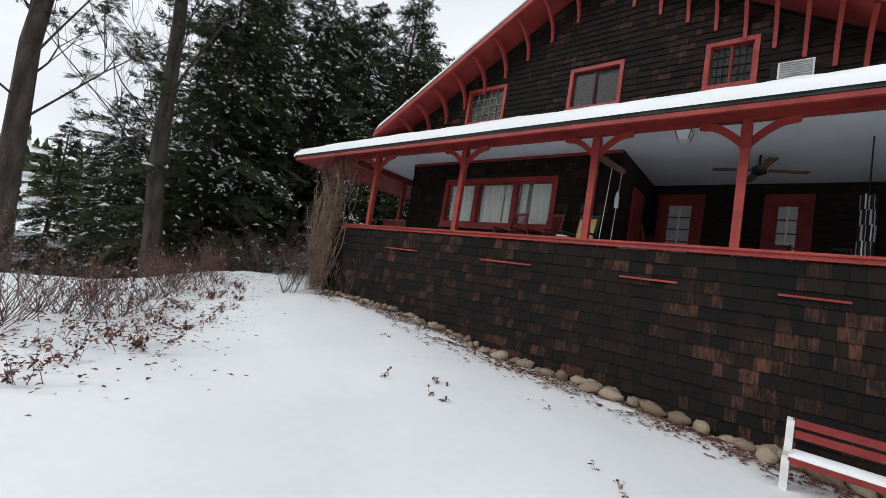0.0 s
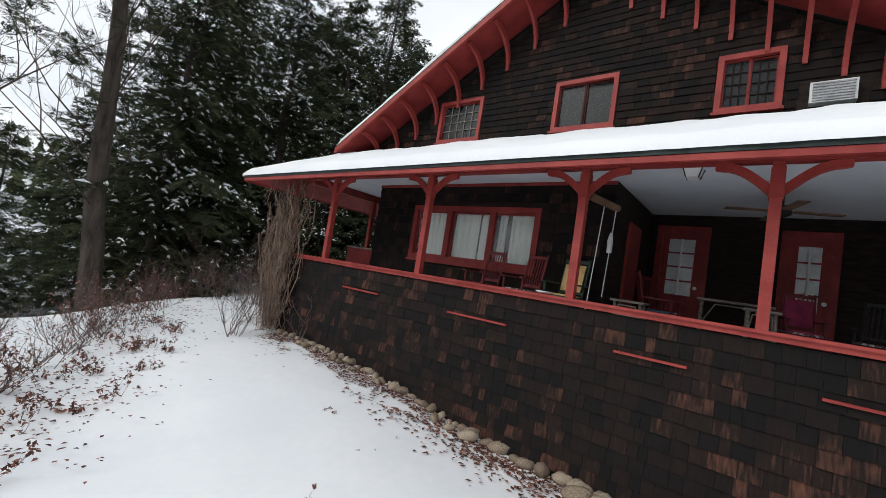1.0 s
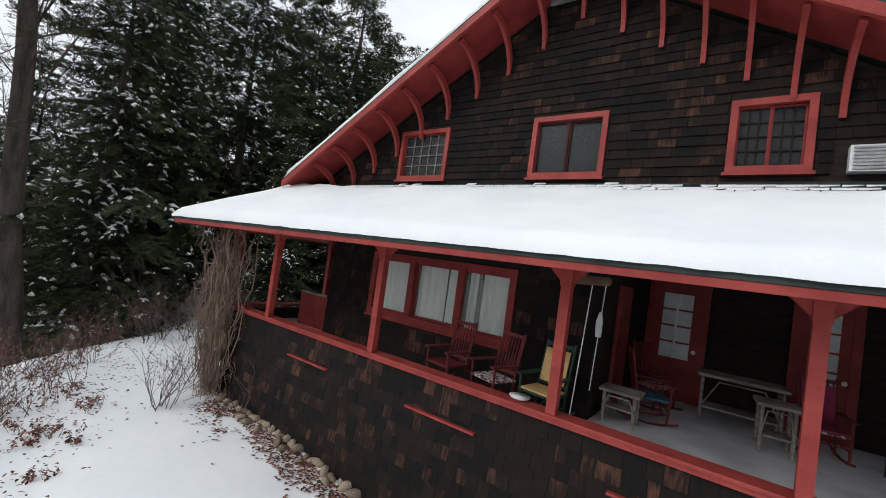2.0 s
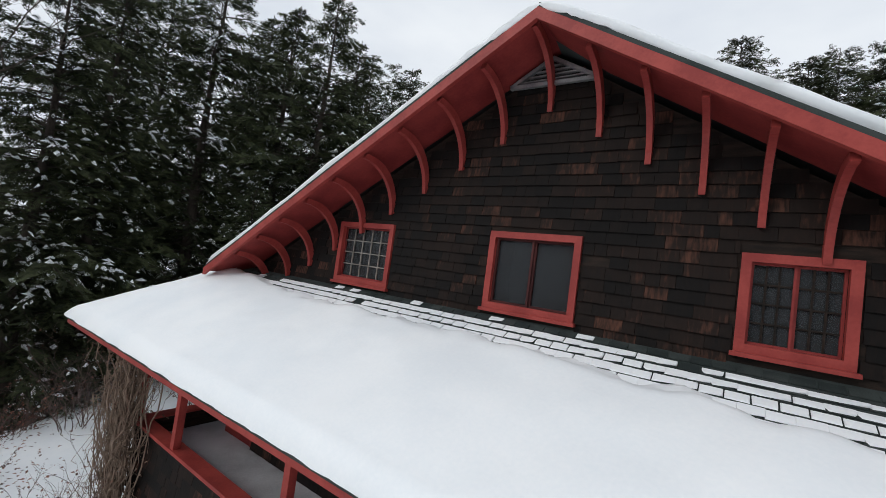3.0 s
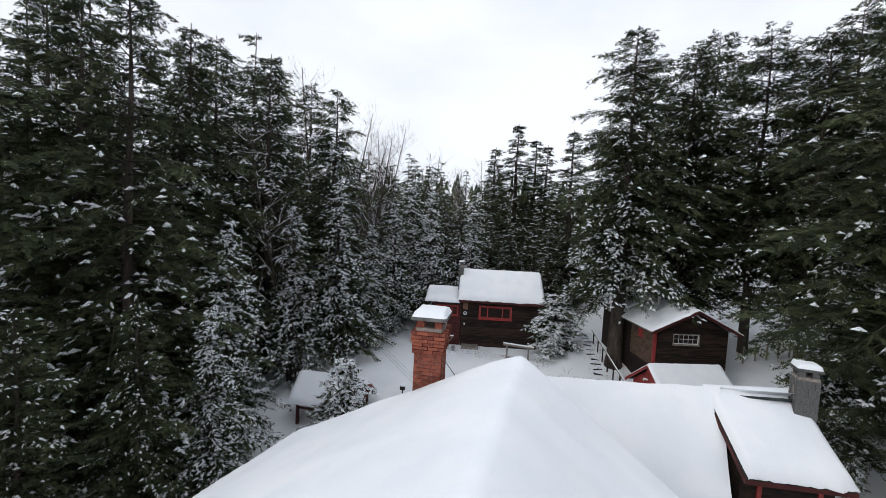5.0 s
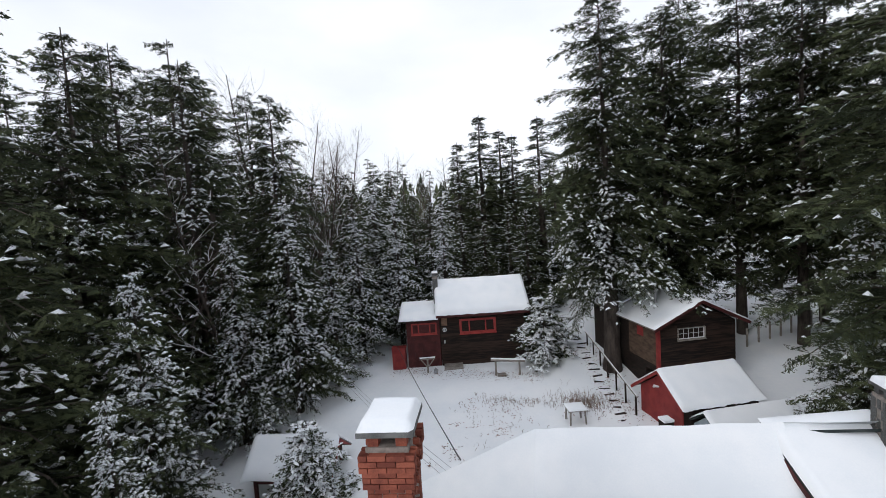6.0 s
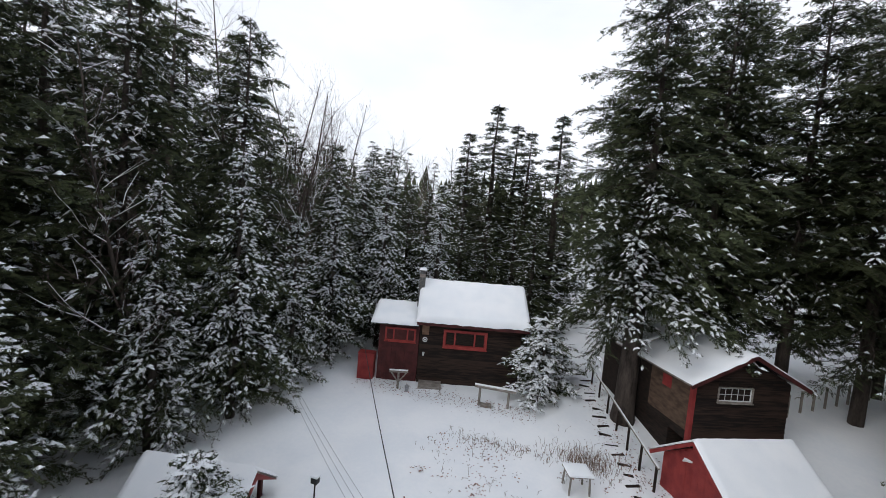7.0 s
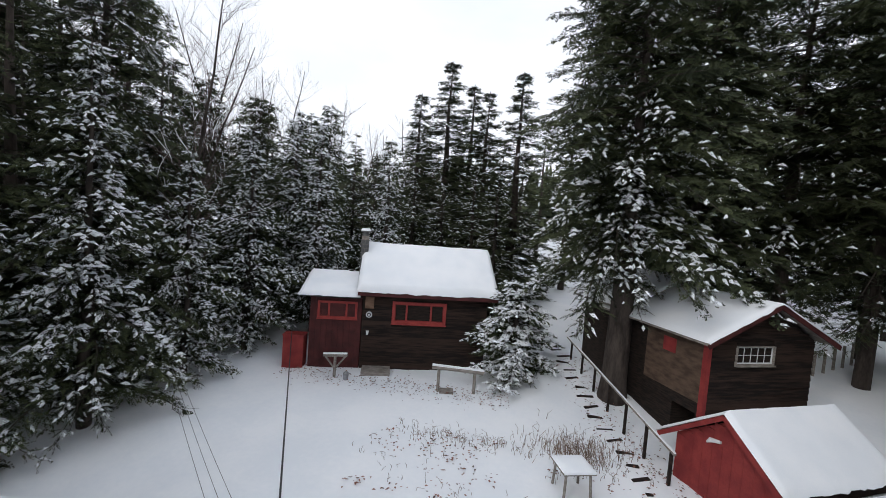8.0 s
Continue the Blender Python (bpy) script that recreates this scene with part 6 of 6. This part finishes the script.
# dry stalks and clumps in the yard
stalks = Geo()
ry = random.Random(31)
for _ in range(1000):
    k = ry.random()
    if k < 0.5:
        x, y = ry.gauss(-0.6, 0.5), ry.gauss(17.6, 0.35)
    elif k < 0.7:
        x, y = ry.uniform(-4.8, -1.5), ry.gauss(17.3, 0.18)
    else:
        x, y = ry.uniform(-5.5, 1.6), ry.uniform(13.6, 17.2)
        if fbm(x, y, 0.9, 8.0) < 0.08:
            continue
    h = ry.uniform(0.05, 0.22) * (1.3 if k < 0.5 else 0.8)
    z = zg(x, y)
    stalks.tube([(x, y, z - 0.02), (x + ry.gauss(0, 0.02), y + ry.gauss(0, 0.02), z + h * 0.6), (x + ry.gauss(0, 0.06), y + ry.gauss(0, 0.06), z + h)], [0.006, 0.005, 0.003], 3)
solid("dry_stalks", stalks, VINE, "dry grass stalks standing out of the yard snow", "grass", "stuff")
clump = []
for _ in range(420):
    cx, cy = ry.uniform(-5.2, 1.4), ry.uniform(12.8, 17.4)
    if fbm(cx, cy, 0.8, 2.0) < 0.06:
        continue
    for _ in range(5):
        clump.append((cx + ry.gauss(0, 0.10), cy + ry.gauss(0, 0.10), ry.uniform(0, 0.06)))
for _ in range(700):
    clump.append((ry.uniform(-9.2, -2.2), 19.6 + ry.gauss(0, 0.35), ry.uniform(0, 0.05)))
for _ in range(500):
    t = ry.random()
    clump.append((1.2 - 1.7 * t + ry.gauss(0, 0.45), 16.5 + 6.0 * t + ry.gauss(0, 0.2), ry.uniform(0, 0.05)))
solid("yard_litter", scatter(clump, 6, 0.030, 0.9), LEAF, "dark dead weeds and leaves showing through the snow", "weeds", "stuff")
for x, y in ((-1.3, -1.3), (-0.6, -1.85), (-0.3, -2.1), (0.25, -1.2), (-1.1, -2.05), (1.3, -2.2), (-2.2, -1.1)):
    shrub("weed", x, y, 0.10, 3, int(40 + 10 * x), "small dry weed poking through the lawn snow", "weed", 1, 0.9, VINE, 0.003)
for i in range(9):
    px, py = 6.2 + 0.6 * i, 22.5 + 0.5 * i
    solid("fence_post", Geo().box((px - 0.03, py - 0.03, zg(px, py) - 0.1), (px + 0.03, py + 0.03, zg(px, py) + 0.8)), GREYWOOD, "thin grey fence post in the snow", "fence post", group="fence posts")


# ---- wall shingles ----
def shingle_unit():
    """A wedge one wide and one high: thin at its head, proud at its butt."""
    return Geo().add([(0, -0.020, 0), (1, -0.020, 0), (1, -0.004, 1), (0, -0.004, 1), (0, 0, 0), (1, 0, 0), (1, 0, 1), (0, 0, 1)],
                     [(0, 1, 2, 3), (0, 4, 5, 1), (3, 2, 6, 7), (0, 3, 7, 4), (1, 5, 6, 2)])


me_shingle = shingle_unit().mesh("shingle", SHINGLE)


def shingle_wall(wall, y, x0, x1, z0, z1, step, wmin, wmax, fits, near, seed, holes=()):
    """Courses of shingles; those in the stretch near() are pieces of their own, the others one mesh."""
    r = random.Random(seed)
    rest, count = Geo(), 0
    z, row = z0, 0
    while z < z1:
        x = x0 + r.uniform(-wmax, 0)
        while x < x1:
            w = r.uniform(wmin, wmax)
            a, b = max(x, x0), min(x + w, x1)
            x += w
            for h in holes:
                if z + step > h[2] - 0.03 and z < h[3]:
                    if a < h[0] < b:
                        b = h[0] - 0.012
                    if a < h[1] < b:
                        a = h[1] + 0.012
            if b - a < 0.03 or not fits(a, b, z, z + step):
                continue
            gap, lift, out = 0.0025, r.uniform(-0.003, 0.003), r.uniform(0.9, 1.35)
            if near((a + b) / 2, z) and count < 300:
                ob = part("shingle", me_shingle, None, wall)
                ob.location, ob.scale = (a + gap / 2, y, z + lift), (b - a - gap, out, step * 1.02)
                count += 1
            else:
                u = shingle_unit()
                rest.add([(a + gap / 2 + p[0] * (b - a - gap), y + p[1] * out, z + lift + p[2] * step * 1.02) for p in u.v], u.f)
        z += step
        row += 1
    ob = part("shingle_cladding", rest, SHINGLES, wall)
    ob["kind"] = "stuff"


def on_gable(a, b, z0, z1):
    if z1 > min(main_z(a), main_z(b)) - 0.12:
        return False
    return not any(a < w[1] + 0.01 and b > w[0] - 0.01 and z1 > w[2] - 0.03 and z0 < w[3] for w in WINS) and not (a < 2.22 and b > 1.85 and z1 > 3.63 and z0 < 3.86)


shingle_wall(gable_wall, GY, -4.7, 3.65, 3.44, 6.1, 0.099, 0.09, 0.24, on_gable, lambda x, z: -2.2 < x < 1.2 and z < 4.75, 5, WINS)
shingle_wall(knee_wall, 0.02, -5.62, 5.2, -0.75, RAIL - 0.11, 0.142, 0.08, 0.21, lambda a, b, z0, z1: True, lambda x, z: -2.2 < x < 1.3 and z > -0.3, 6)


def on_bay(a, b, z0, z1):
    return not (a < BW[1] and b > BW[0] and z1 > BW[2] - 0.03 and z0 < BW[3])


bay_courses = part("bay_cladding", Geo().box((-4.33, GY - 0.004, FLOOR), (BW[0], GY - 0.001, BEAM - 0.06)), DARKWOOD, lodge)
shingle_wall(bay_courses, GY - 0.002, -4.33, 0.1, FLOOR, BEAM - 0.08, 0.14, 0.1, 0.22, on_bay, lambda x, z: False, 7)

# ---- roof shingles that show along the head of the porch roof ----
slope = Vector((0, GY - EY, JZ - EZ))
tab = Geo().add([(0, 0, 0), (1, 0, 0), (1, 1, 0), (0, 1, 0), (0, 0, 1), (1, 0, 1), (1, 1, 0.1), (0, 1, 0.1)], [(4, 5, 6, 7), (0, 1, 5, 4), (1, 2, 6, 5), (3, 0, 4, 7)]).mesh("roof_shingle", ASPHALT)
tabs_snow = Geo()
rr_ = random.Random(15)
tilt = math.degrees(math.atan2(slope.z, slope.y))
made = 0
rest_tabs = Geo()
for row in range(9):
    v = 0.99 - 0.052 * row
    x = -5.0 + (row % 2) * 0.068 + 0.02 * math.sin(3.1 * row)
    while x < 4.2:
        w = 0.135
        base = Vector((x, EY, EZ)) + slope * (v - 0.052)
        if made < 300 and -3.2 < x < 2.6:
            t = part("roof_shingle", tab, None, porch_roof)
            t.matrix_world = pose(base.x, base.y, base.z + 0.002, tilt) @ Matrix.Diagonal((w - 0.010, 0.094, 0.010, 1))
            made += 1
        else:
            m = pose(base.x, base.y, base.z + 0.002, tilt) @ Matrix.Diagonal((w - 0.010, 0.094, 0.010, 1))
            rest_tabs.add([m @ v_.co for v_ in tab.vertices], [tuple(f_.vertices) for f_ in tab.polygons])
        chance = 0.99 - (0.75 if row == 0 else 0.0) - 0.35 * smooth_step(0.0, 3.0, x - 0.4 * (row - 2)) - 0.9 * (row < 2) * smooth_step(-3.0, -4.6, x)
        if rr_.random() < chance:
            m = pose(base.x + 0.004, base.y, base.z + 0.012, tilt)
            k = rr_.uniform(0.9, 1.0) * min(0.100, 0.078 + 0.006 * row) * (1 - 0.5 * smooth_step(0.0, 3.0, x - 0.4 * (row - 2)))
            join = 0.005 if rr_.random() < 0.6 else -0.007
            l0 = rr_.choice((0.0, 0.0, 0.0, 0.004, 0.02))
            c = [m @ Vector(q) for q in ((l0, 0.006, 0), (w + join - l0 * rr_.random(), 0.004 + 0.02 * rr_.random(), 0), (w + join, k, 0), (0, k, 0), (0.004, 0.014, 0.010), (w + join - 0.004, 0.014, 0.010), (w + join - 0.004, k - 0.006, 0.008), (0.004, k - 0.006, 0.008))]
            tabs_snow.add(c, [(4, 5, 6, 7), (0, 1, 5, 4), (1, 2, 6, 5), (2, 3, 7, 6), (3, 0, 4, 7)])
        x += w
rest_part = part("roof_cladding", rest_tabs, ASPHALT, porch_roof)
rest_part["kind"] = "stuff"
solid("thin_snow", tabs_snow, SNOW, "thin broken snow on the roof shingles", "snow", "stuff")

# ---- true size ----
for ob in scene.objects:
    if ob.parent is None and ob.type in ("MESH", "EMPTY"):
        ob.matrix_basis = Matrix.Scale(SIZE, 4) @ ob.matrix_basis
